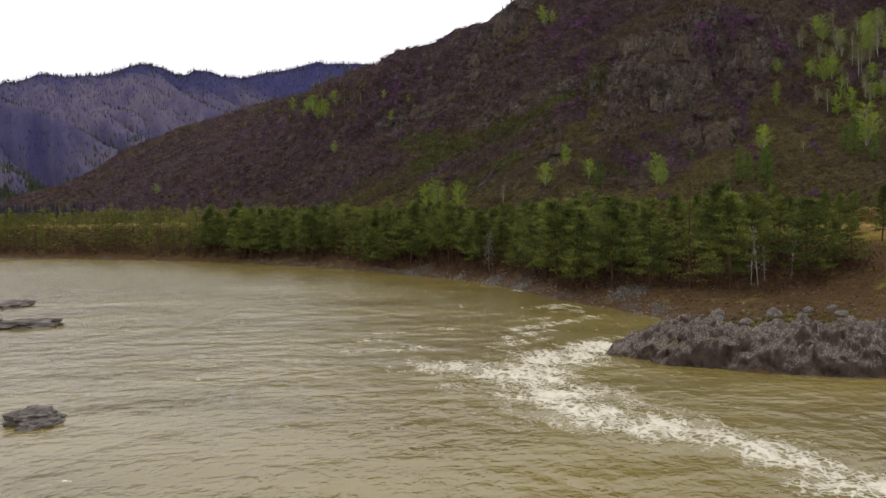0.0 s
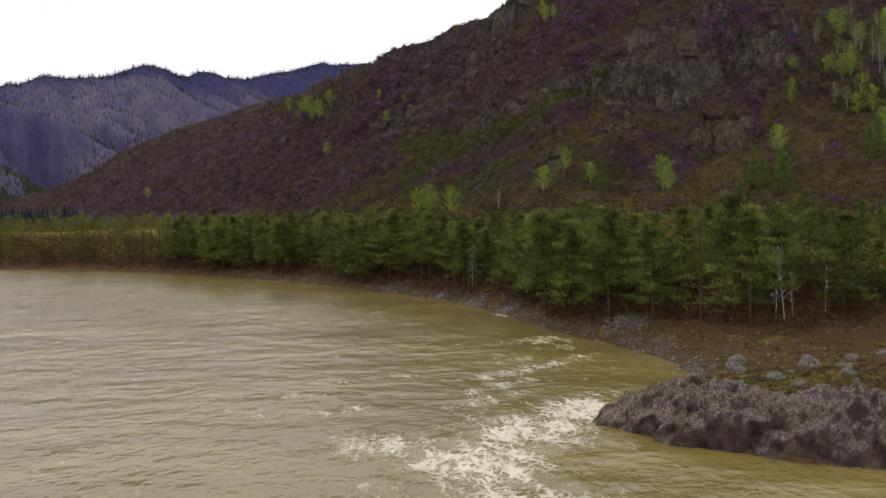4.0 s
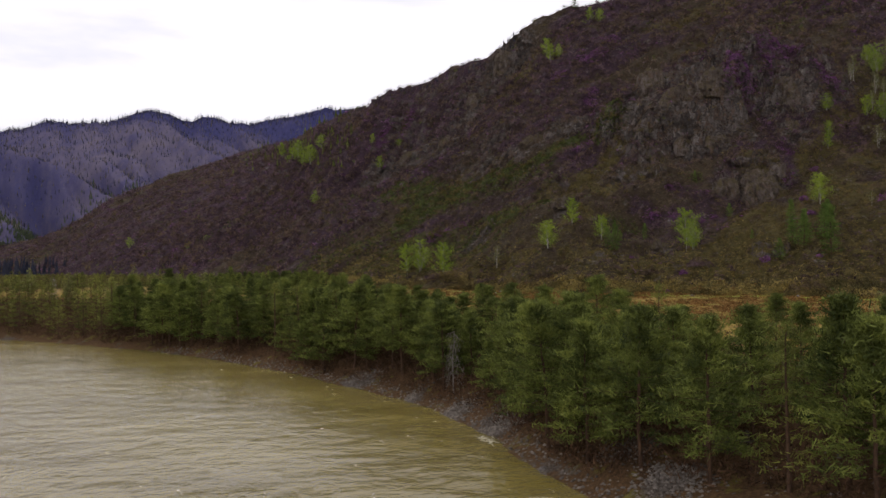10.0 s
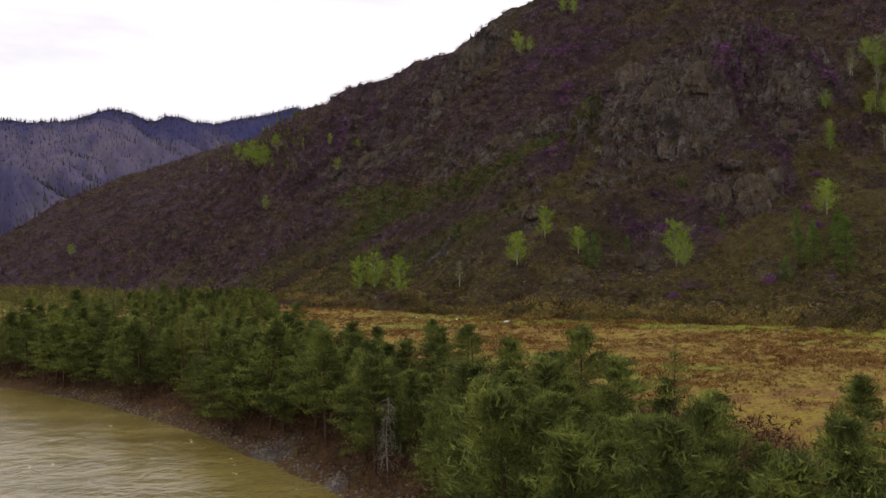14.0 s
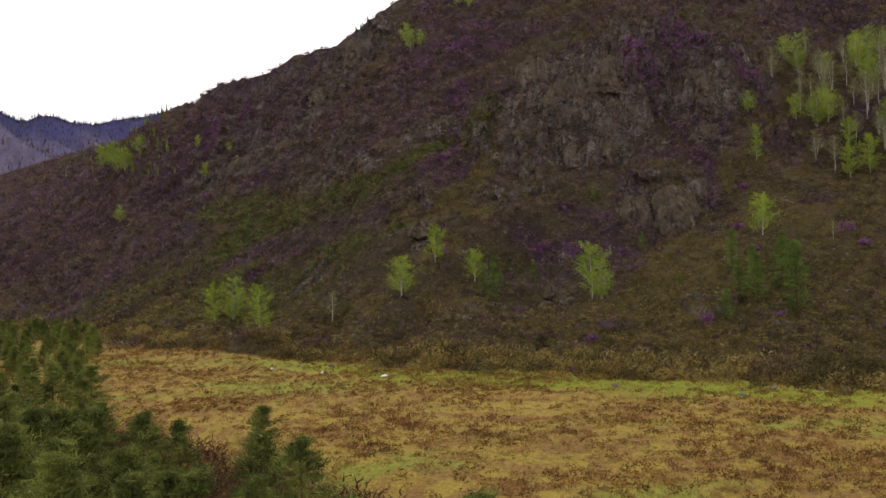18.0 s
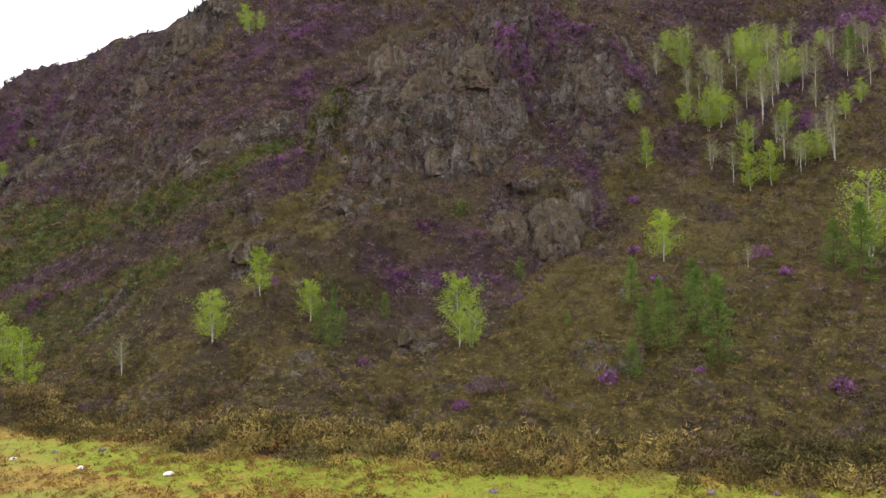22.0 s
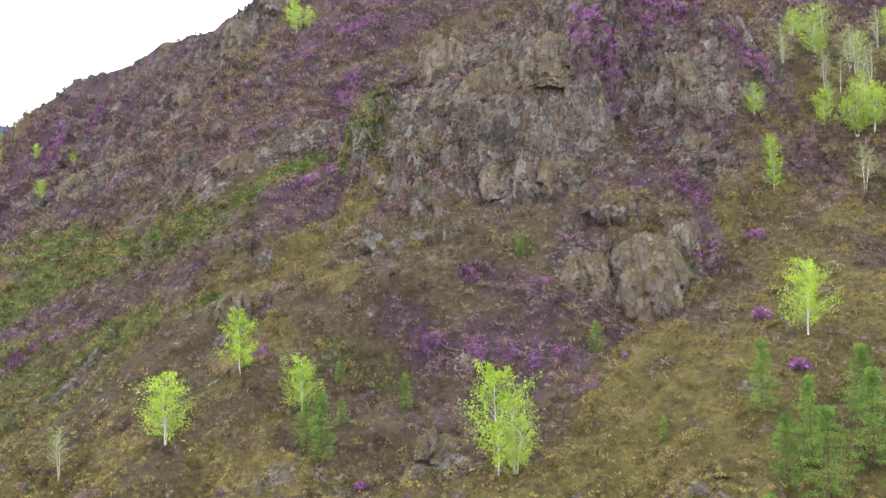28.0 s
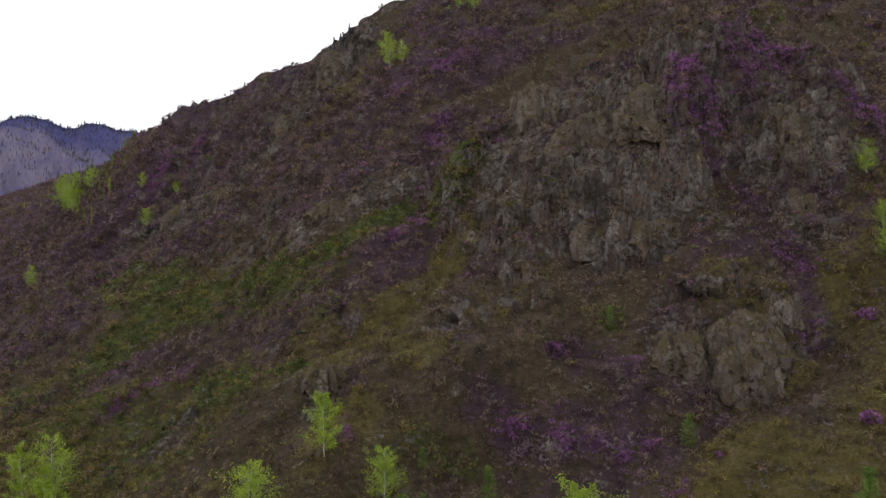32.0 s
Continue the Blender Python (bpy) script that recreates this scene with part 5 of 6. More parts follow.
for x, y, s, k in ((-51.5, -65.5, 2.0, (1.1, 0.8, 0.55)), (-50.6, -67.3, 1.1, (1.2, 0.6, 0.4)), (-84.5, -6.5, 3.4, (1.5, 0.8, 0.35)), (-90.5, -6.0, 3.4, (1.4, 0.8, 0.4)),
                   (-80.2, -7.3, 1.0, (1.3, 0.7, 0.4)), (-101.5, 20.0, 3.0, (1.5, 0.8, 0.35)), (-107.0, 20.5, 3.0, (1.3, 0.8, 0.4))):
    boulder(x, y, s, x * 17, "wet dark rock breaking the river surface", "rocks in the river", 0.36, 0.0, k)


def rock_point():
    """The long rock that juts from the bank into the rapids."""
    outline = np.array([(-3.4, -35.0), (-1.5, -38.5), (3.3, -43.2), (11, -48.0), (21, -51.4), (34, -53.5), (52, -57), (54, -43), (38, -42), (27, -41), (20, -39.5), (13, -37.8), (8, -35), (4, -31.2), (1, -31.0)])
    xs, ys = np.linspace(-5, 55, 330), np.linspace(-59, -25, 200)
    gx, gy = (a.ravel() for a in np.meshgrid(xs, ys, indexing="ij"))
    best, inside = np.full(len(gx), 1e9), np.zeros(len(gx), bool)
    wx = gx + 0.9 * fbm(np.stack([gx * 0.35, gy * 0.35, 0 * gx], 1), 3, 201)
    wy = gy + 0.9 * fbm(np.stack([gx * 0.35, gy * 0.35, 0 * gx + 9], 1), 3, 202)
    for (ax, ay), (bx, by) in zip(outline, np.roll(outline, -1, axis=0)):
        t = np.clip(((wx - ax) * (bx - ax) + (wy - ay) * (by - ay)) / ((bx - ax) ** 2 + (by - ay) ** 2), 0, 1)
        best = np.minimum(best, np.hypot(wx - ax - t * (bx - ax), wy - ay - t * (by - ay)))
        cross = (ay > wy) != (by > wy)
        inside ^= cross & (wx < (bx - ax) * (wy - ay) / ((by - ay) if by != ay else 1e-9) + ax)
    sd = np.where(inside, best, -best)
    p = np.stack([gx, gy, 0 * gx], 1)
    crest = np.interp(gx, [-4, 0, 5, 12, 25, 55], [1.5, 3.1, 4.5, 4.2, 4.2, 4.3]) * np.interp(gy, [-60, -45, -38, -27], [1.0, 1.0, 0.9, 0.62])
    z = -1.2 + (crest + 1.2) * (0.55 * smooth(-0.7, 1.6, sd) + 0.45 * smooth(-0.5, 5.5, sd))
    z += smooth(0.3, 2.5, sd) * (0.9 * fbm(p * 0.45, 4, 203, 0.6) + 1.1 * (0.3 - np.abs(fbm(p * 0.9, 3, 204))) + 0.28 * fbm(p * 2.2, 3, 206, 0.6) - 0.5 * smooth(0.10, 0.0, np.abs(fbm(p * np.array([0.55, 0.9, 1]), 3, 207))))
    z += smooth(0.2, 2.0, sd) * (0.55 * facets(np.stack([p[:, 0], p[:, 1], 0 * z + 3], 1), 2.4, 221) + 0.28 * facets(np.stack([p[:, 0], p[:, 1], 0 * z + 3], 1), 0.9, 231))
    gx = gx + smooth(-0.6, 0.4, sd) * smooth(2.2, 0.8, sd) * 0.5 * fbm(np.stack([p[:, 0] * 0.9, p[:, 1] * 0.9, z * 1.2], 1), 3, 205)
    rim = smooth(-0.6, 0.3, sd) * smooth(3.0, 1.0, sd)
    q = np.stack([p[:, 0] * 0.5, p[:, 1] * 0.5, z * 0.7], 1)
    carve = 0.7 * facets(q * 2.0, 2.6, 208) + 0.3 * facets(q * 2.0, 1.0, 218) + 0.25 * fbm(q * 3.1, 3, 209, 0.6)
    gy = gy - rim * 0.7 * carve
    gx = gx - rim * 0.5 * carve
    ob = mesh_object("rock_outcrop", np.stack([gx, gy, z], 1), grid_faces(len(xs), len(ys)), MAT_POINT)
    tagged(ob, "long dark rock point in the rapids, top lichen-grey and painted as lit", "rock")


def point_material():
    m, n, l, b = node_material("lichened_lit_top_rock", 0.85, 0.3)
    geo = n.new("ShaderNodeNewGeometry")
    pos = geo.outputs["Position"]
    sep = n.new("ShaderNodeSeparateXYZ")
    l.new(geo.outputs["Normal"], sep.inputs[0])
    f, g = noise_node(n, l, 0.7, 8.0, 0.7, None, pos), noise_node(n, l, 5.0, 6.0, 0.7, None, pos)
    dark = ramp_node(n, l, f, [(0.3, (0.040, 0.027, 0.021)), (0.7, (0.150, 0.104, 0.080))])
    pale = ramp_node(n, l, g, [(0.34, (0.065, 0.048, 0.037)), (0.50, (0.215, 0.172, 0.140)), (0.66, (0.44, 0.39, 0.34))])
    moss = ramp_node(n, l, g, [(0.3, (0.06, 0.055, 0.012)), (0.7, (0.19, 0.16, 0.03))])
    # pale lichen on upward faces also paints in the lit top; steep faces darker
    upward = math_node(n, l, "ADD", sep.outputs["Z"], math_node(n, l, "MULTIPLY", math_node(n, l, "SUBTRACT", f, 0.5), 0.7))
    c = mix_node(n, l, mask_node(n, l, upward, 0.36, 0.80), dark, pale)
    c = mix_node(n, l, mask_node(n, l, math_node(n, l, "MULTIPLY", upward, noise_node(n, l, 0.25, 4.0, 0.6, None, pos)), 0.48, 0.58), c, moss)
    l.new(c, b.inputs["Base Color"])
    rock, joint, block = jointed_rock(n, l, pos, f)
    bump_node(n, l, math_node(n, l, "ADD", math_node(n, l, "ADD", f, g), math_node(n, l, "MULTIPLY", block, 0.6)), 1.0, 0.4, b)
    return m


MAT_POINT = point_material()
rock_point()


def buttress(x, y, z, half, turn, seed, label):
    """A rounded block of rock split by upright fissures."""
    bm = bmesh.new()
    bmesh.ops.create_icosphere(bm, subdivisions=5, radius=1.0)
    co = np.array([v.co[:] for v in bm.verts])
    co = co / ((np.abs(co) ** 4.0).sum(1) ** (1 / 4.0))[:, None]
    ring = (np.abs(co[:, :2]) ** 4.0).sum(1) ** 0.25 + 1e-6
    co[:, :2] /= np.where(co[:, 2:3] < 0.15, np.maximum(ring, 0.35)[:, None], 1.0)
    full = co * np.array(half)
    q = full * np.array([1.0, 1.0, 0.75]) + 50 + seed + 0.7 * fbm(full * 0.4 + seed, 2, seed)[:, None]
    swell = 0.7 * fbm(full * 0.16 + seed, 3, seed) + 1.7 * facets(q, 4.2, seed) + 0.8 * facets(q, 1.7, seed + 20)
    fissure = 0.8 * smooth(0.08, 0.0, np.abs(fbm(full * np.array([0.22, 0.22, 0.05]) + seed, 2, seed + 2)))
    out = full / np.linalg.norm(full, axis=1)[:, None]
    full = full + out * (swell - fissure)[:, None]
    full[:, :2] *= (1.05 - 0.34 * smooth(-0.4, 1.0, co[:, 2]))[:, None]
    for v, p in zip(bm.verts, full):
        v.co = p
    me = bpy.data.meshes.new("crag")
    bm.to_mesh(me)
    bm.free()
    me.materials.append(MAT_CRAG)
    ob = new("crag", me)
    ob.matrix_basis = pose(x, y, z, -10, 0, turn)
    return tagged(ob, label, "crag", "crags on the hillside")


buttress(80.4, 221.6, 42.4, (6.2, 5.2, 7.4), 18, 631, "big rounded buttress of fissured brown rock with a turf top")
buttress(71.2, 224.6, 43.0, (5.4, 4.0, 4.2), 10, 633, "low fissured shoulder of brown rock beside the buttress")
buttress(89.0, 225.0, 46.0, (2.8, 3.4, 6.0), 30, 635, "slim brown rock rib beside the big buttress")
for x, y, up, half, turn, seed, label in (
        (58.0, 284.0, 2.0, (6.5, 7.0, 11.0), 25, 641, "steep grey-brown cliff edge above the green gully"), (66.0, 268.0, 0.0, (8.0, 5.5, 7.5), -8, 643, "broad jointed cliff of brown rock with scrub on its ledges"),
        (79.0, 262.0, 0.0, (7.5, 5.0, 6.5), 6, 645, "broad jointed cliff of brown rock with scrub on its ledges"), (103.5, 256.0, 0.5, (6.5, 5.0, 8.0), 24, 647, "grey rock tower beside the birch gully"),
        (64.5, 252.0, -0.5, (5.2, 3.6, 4.0), -6, 649, "pale brown rock band in the middle of the slope"), (75.0, 250.0, -0.5, (5.0, 3.4, 3.6), 8, 651, "pale brown rock band in the middle of the slope"),
        (99.5, 243.5, 0.0, (4.8, 3.6, 4.8), 20, 653, "grey cracked rock shoulder below the tower"), (-28.0, 369.0, 0.0, (7.5, 5.5, 6.0), 20, 655, "pale fractured cliff on the far slope"),
        (-14.0, 398.0, -1.0, (8.0, 6.0, 9.0), 30, 657, "tall dark cliff below the crest"), (2.0, 409.0, -1.0, (8.0, 5.0, 8.0), 20, 659, "reddish broken cliff below the crest"),
        (12.0, 296.0, -0.5, (7.0, 4.0, 3.6), 10, 661, "low grey rock band above the green strip"), (-48.0, 388.0, -0.5, (9.0, 5.0, 4.5), 30, 663, "low grey rock band across the far slope")):
    buttress(x + 0.5, y + 0.45 * half[1], surface(x, y) + up - 0.42 * half[2], half, turn, seed, label)
buttress(17.0, 228.5, surface(17, 228.5) - 0.4, (4.0, 2.6, 2.2), 30, 637, "low dark outcrop of broken rock among the scrub")
buttress(43.0, 193.5, surface(43, 193.5) - 0.4, (4.2, 2.6, 2.4), 10, 639, "low dark rock outcrop near the foot of the slope")


# ---- plants and stones too many to count ----
def scatter(name, places, sizes, per, blade, aspect, mat, label, category, seed, spread=0.5, tall=0.6, up=0.8):
    """Many small bushes in one mesh: each a loose dome of narrow blades."""
    rng = np.random.default_rng(seed)
    places, sizes = np.asarray(places, float), np.asarray(sizes, float)
    n = len(places)
    a, r, h = rng.uniform(0, 2 * math.pi, (n, per)), np.sqrt(rng.uniform(0, 1, (n, per))), rng.uniform(0.05, 1, (n, per))
    dome = np.stack([np.cos(a) * r * spread, np.sin(a) * r * spread, h * tall * (1 - 0.5 * r**2)], 2) * sizes[:, None, None]
    centres = (places[:, None] + dome).reshape(-1, 3)
    outward = np.stack([np.cos(a) * r, np.sin(a) * r, 0 * r + up], 2).reshape(-1, 3) * 0.7
    v, f = blades(centres, 1.0, aspect, rng, 0.2, outward)
    v = v.reshape(-1, 3, 3)
    k = np.repeat(sizes, per)[:, None, None] * blade
    v = centres[:, None] + (v - centres[:, None]) * k
    ob = mesh_object(name, v.reshape(-1, 3), f, mat, None, "", False)
    tone = np.repeat(rng.uniform(-0.5, 0.5, n), 3 * per)
    ob.data.attributes.new("tone", "FLOAT", "POINT").data.foreach_set("value", tone.astype(np.float32))
    return tagged(ob, label, category, kind="stuff")


def hill_spots(count, weight, seed, vmin=0.0, vmax=1.0, umin=-2, umax=11):
    """Random places on the hillside, more where weight is high."""
    rng = np.random.default_rng(seed)
    uu, vv = np.repeat(HILL_U, HILL_NV), np.tile(HILL_V, HILL_NU)
    ok = np.where((vv >= vmin) & (vv <= vmax) & (uu >= umin) & (uu <= umax))[0]
    step = np.stack([HILL_GRID[1:, :-1] - HILL_GRID[:-1, :-1], HILL_GRID[:-1, 1:] - HILL_GRID[:-1, :-1]], 0)
    area = np.zeros((HILL_NU, HILL_NV))
    area[:-1, :-1] = np.linalg.norm(np.cross(step[0], step[1]), axis=2)
    far = np.clip(150 / np.hypot(HILL[ok, 0] - 20, HILL[ok, 1] - 60), 0.25, 1.0) ** 2
    w = weight[ok] * np.clip(area.ravel()[ok], 0, 6) * far
    pick = rng.choice(ok, count, p=w / w.sum())
    p = HILL[pick].copy()
    jit = rng.uniform(-0.5, 0.5, (count, 2))
    iu, iv = np.clip(pick // HILL_NV, 1, HILL_NU - 2), np.clip(pick % HILL_NV, 1, HILL_NV - 2)
    p += (HILL_GRID[iu + 1, iv] - HILL_GRID[iu - 1, iv]) * 0.5 * jit[:, :1] + (HILL_GRID[iu, iv + 1] - HILL_GRID[iu, iv - 1]) * 0.5 * jit[:, 1:]
    size = rng.uniform(0.7, 1.4, count) * np.clip(np.hypot(p[:, 0] - 20, p[:, 1] - 60) / 170, 0.8, 2.4)
    return p, size


BARE_ROCK = (1 - 0.15 * HILL_CRAG) * (1 - 0.4 * np.clip(ROCK, 0, 1))
p, s = hill_spots(19000, BARE_ROCK * (1 - 0.5 * LOW) * (1.05 - 0.75 * GRASS) * (1 - 0.8 * GREEN), 301)
scatter("bare_scrub", p, s * 1.0, 14, 0.46, 0.10, MAT_BROWN, "leafless brown scrub covering the slope", "scrub", 1)
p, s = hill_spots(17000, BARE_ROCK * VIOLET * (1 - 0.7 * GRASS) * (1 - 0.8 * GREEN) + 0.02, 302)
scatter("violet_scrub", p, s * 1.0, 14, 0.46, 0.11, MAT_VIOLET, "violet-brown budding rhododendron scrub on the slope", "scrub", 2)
# blossom: where it stands thick, x, y and half width
BLOOM_SPOTS = [(38, 317, 2.4), (36, 312, 2.2), (83, 259, 1.8), (85, 259, 1.8), (89, 259, 2), (97, 266, 2), (99, 266, 2), (103, 270, 2), (52, 224, 1.2), (44, 215, 1.1),
               (46, 215, 1.1), (51, 212, 1.2), (52, 210, 1.2), (55, 208, 1.1), (64, 222, 1.0), (62, 207, 1.1), (95, 232, 1.4), (93, 236, 1.4), (90, 222, 1.3), (115, 256, 2), (119, 255, 2),
               (31, 281, 1.9), (27, 274, 1.8), (45, 353, 2.8), (53, 366, 3), (26, 346, 2.6), (21, 215, 1.0), (-33, 277, 2), (-30, 279, 2), (-26, 280, 2), (-19, 277, 1.8)]
BLOOM_MORE = [(207, 295, 5), (214, 292, 5), (211, 280, 4.5), (224, 291, 5), (85, 262, 3), (98, 266, 3), (154, 234, 3.2), (58, 206, 1), (63, 197, 1), (-70, 430, 4), (-54, 425, 3.5), (40, 350, 3), (110, 272, 3)]
thick = np.zeros(len(HILL))
for bx, by, br in BLOOM_SPOTS + BLOOM_MORE:
    thick = np.maximum(thick, np.exp(-((HILL[:, 0] - bx) / br) ** 2 - ((HILL[:, 1] - by) / br) ** 2))
drift = smooth(0.1, 0.5, fbm(HILL * np.array([0.12, 0.12, 0.0]), 4, 95, 0.6))
p, s = hill_spots(4600, np.maximum(thick, 0.11 * np.clip(VIOLET - 0.3, 0, 0.4) * drift * (0.4 + HIGH)) + 0.0002, 303)
scatter("rhododendron_bloom", p, s * 1.1, 24, 0.20, 0.30, MAT_BLOOM, "magenta rhododendron blossom among the scrub", "rhododendron", 3)
p, s = hill_spots(30000, BARE_ROCK * (GRASS + 0.13), 304)
scatter("slope_grass", p, s * 0.72, 12, 0.60, 0.07, MAT_TUSSOCK, "olive and straw grass tussocks on the slope", "grass", 4)
p, s = hill_spots(9000, BARE_ROCK * (GREEN + 0.006), 305)
scatter("green_scrub", p, s * 0.9, 12, 0.42, 0.22, MAT_GREEN, "fresh green low scrub on the slope", "scrub", 5)
# taller bushes along the foot of the slope
p, s = hill_spots(260, 0 * VIOLET + 1.0, 306, -0.02, 0.07, 4, 10)
scatter("foot_bushes", p, s * 2.1, 44, 0.26, 0.18, MAT_BROWN, "dense dark brown bushes along the foot of the slope", "bushes", 6)
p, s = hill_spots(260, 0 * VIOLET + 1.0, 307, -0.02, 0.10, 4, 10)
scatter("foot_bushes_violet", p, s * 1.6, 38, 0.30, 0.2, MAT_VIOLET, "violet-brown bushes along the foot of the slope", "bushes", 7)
p, s = hill_spots(1300, 0 * VIOLET + 1.0, 308, 0.0, 0.14, 4, 11)
scatter("foot_bushes_green", p, s * 1.7, 40, 0.27, 0.2, MAT_SAGE, "olive-green bushes along the foot of the slope", "bushes", 8)

p, s = hill_spots(8600, BARE_ROCK * (1.1 - 0.8 * GRASS) * (1 - 0.65 * LOW), 311, 0.02, 0.95)
scatter("tall_scrub", p, s * 1.85, 28, 0.34, 0.13, MAT_BROWN, "taller leafless brown bushes on the slope", "bushes", 31, 0.55, 0.75)
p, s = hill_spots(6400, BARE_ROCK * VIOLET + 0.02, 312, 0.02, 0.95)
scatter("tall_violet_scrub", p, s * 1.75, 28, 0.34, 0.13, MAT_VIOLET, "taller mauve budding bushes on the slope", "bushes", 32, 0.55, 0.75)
p, s = hill_spots(4600, BARE_ROCK * (GRASS + GREEN) + 0.05, 313, 0.0, 0.9)
scatter("tall_olive_scrub", p, s * 1.65, 28, 0.34, 0.13, MAT_TUSSOCK, "olive bushes coming into leaf on the slope", "bushes", 33, 0.55, 0.7)
# single thickets where the slope meets the meadow: x, y, half width
for n, (x, y, s) in enumerate([(-60, 236, 3.6), (-49, 230, 3.4), (-39.5, 229, 3.0), (-26, 213, 3.2), (-20.5, 206, 3.8), (-14.5, 204, 4.0), (-9, 206, 3.2), (7.5, 191, 3.0), (13, 189, 2.6), (48, 168, 2.6), (36, 173, 2.4)]):
    rng = np.random.default_rng(470 + n)
    a, r, h = rng.uniform(0, 6.28, 700), np.sqrt(rng.uniform(0, 1, 700)), rng.uniform(0.02, 1, 700)
    lobes = 1 + 0.25 * np.sin(3 * a + n) + 0.15 * np.sin(7 * a + 2 * n)
    c = np.stack([np.cos(a) * r * lobes * s * 1.25, np.sin(a) * r * lobes * s * 0.8, h * 2.3 * (1 - 0.6 * r**2)], 1)
    v, f = blades(c, 0.62, 0.11, rng, 0.9)
    ob = new("thicket")
    ob.matrix_basis = pose(x, y, surface(x, y) - 0.1)
    stems = [tube([(math.cos(k * 0.7) * 0.3 * s, math.sin(k * 0.7) * 0.2 * s, 0), (math.cos(k * 0.7) * 0.6 * s, math.sin(k * 0.7) * 0.4 * s, 1.1), (math.cos(k * 0.7) * 0.9 * s, math.sin(k * 0.7) * 0.55 * s, 1.7)], [0.05, 0.03, 0.01], 4) for k in range(9)]
    mesh_object("stems", *joined(stems), MAT_BARK, ob)
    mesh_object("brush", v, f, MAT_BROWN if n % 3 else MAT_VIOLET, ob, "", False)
    tagged(ob, "dense leafless brown thicket at the edge of the meadow", "thicket", "thickets by the meadow")
# single flowering bushes
for n, (x, y, s) in enumerate([(37.6, 157.0, 1.1), (63.6, 160.8, 2.0), (90.7, 146.8, 2.4), (98.5, 220.1, 2.0), (104.6, 184.2, 2.6), (38.9, 307.7, 3.2), (43.6, 166.4, 1.5), (86.6, 197.0, 1.8),
                               (103.6, 175.8, 1.7), (84.0, 183.6, 1.6), (52.0, 224.5, 1.3), (44.5, 215.5, 1.2), (69.0, 200.4, 0.9), (32.1, 276.2, 1.9), (33.6, 189.4, 1.1), (51.5, 210.0, 1.2), (76.3, 157.7, 1.1)]):
    rng = np.random.default_rng(400 + n)
    a, r, h = rng.uniform(0, 6.28, 150), np.sqrt(rng.uniform(0, 1, 150)), rng.uniform(0.1, 1, 150)
    c = np.stack([np.cos(a) * r * 0.75, np.sin(a) * r * 0.75, h * 0.95 * (1 - 0.45 * r**2)], 1) * s
    v, f = blades(c, 0.30 * min(s, 1.6), 0.36, rng, 0.3)
    ob = new("rhododendron_bush")
    ob.matrix_basis = pose(x, y, surface(x, y) - 0.1)
    stems = [tube([(0, 0, 0), (math.cos(k * 1.05) * 0.3 * s, math.sin(k * 1.05) * 0.3 * s, 0.5 * s), (math.cos(k * 1.05) * 0.55 * s, math.sin(k * 1.05) * 0.55 * s, 0.8 * s)], [0.04, 0.03, 0.01], 4) for k in range(6)]
    mesh_object("stems", *joined(stems), MAT_BARK, ob)
    mesh_object("blossom", v, f, MAT_BLOOM, ob, "", False)
    tagged(ob, "rhododendron bush in full magenta blossom", "rhododendron", "flowering bushes")
for n, (x, y, s) in enumerate([(61.0, 135.0, 1.7), (69.4, 126.2, 1.6), (66.5, 135.5, 1.2)]):
    rng = np.random.default_rng(440 + n)
    a, r, h = rng.uniform(0, 6.28, 260), np.sqrt(rng.uniform(0, 1, 260)), rng.uniform(0.05, 1, 260)
    c = np.stack([np.cos(a) * r * 0.85, np.sin(a) * r * 0.85, h * 0.9 * np.sqrt(1 - 0.9 * r**2)], 1) * s
    v, f = blades(c, 0.32, 0.25, rng, 0.5)
    tagged(mesh_object("round_bush", v + np.array([x, y, surface(x, y)]), f, MAT_TUSSOCK, None, "", False), "round grey-green bush at the edge of the meadow", "bush", "round meadow bushes")


def land_spots(count, box, keep, seed):
    rng = np.random.default_rng(seed)
    out = []
    while sum(map(len, out)) < count:
        x, y = rng.uniform(box[0], box[1], 20000), rng.uniform(box[2], box[3], 20000)
        k = keep(x, y, shore_distance(x, y), rng.uniform(0, 1, 20000))
        out.append(np.stack([x[k], y[k]], 1))
    q = np.concatenate(out)[:count]
    return np.column_stack([q, ground_height(q[:, 0], q[:, 1])])


def foot_line(x, y):
    """Metres in front of the hill's foot."""
    return np.interp(x, FACE[:, 0], FACE[:, 1]) - y


def patchy(x, y, seed, scale, lo, hi):
    return smooth(lo, hi, fbm(np.stack([x * scale, y * scale * 1.6, 0 * x], 1), 3, seed))


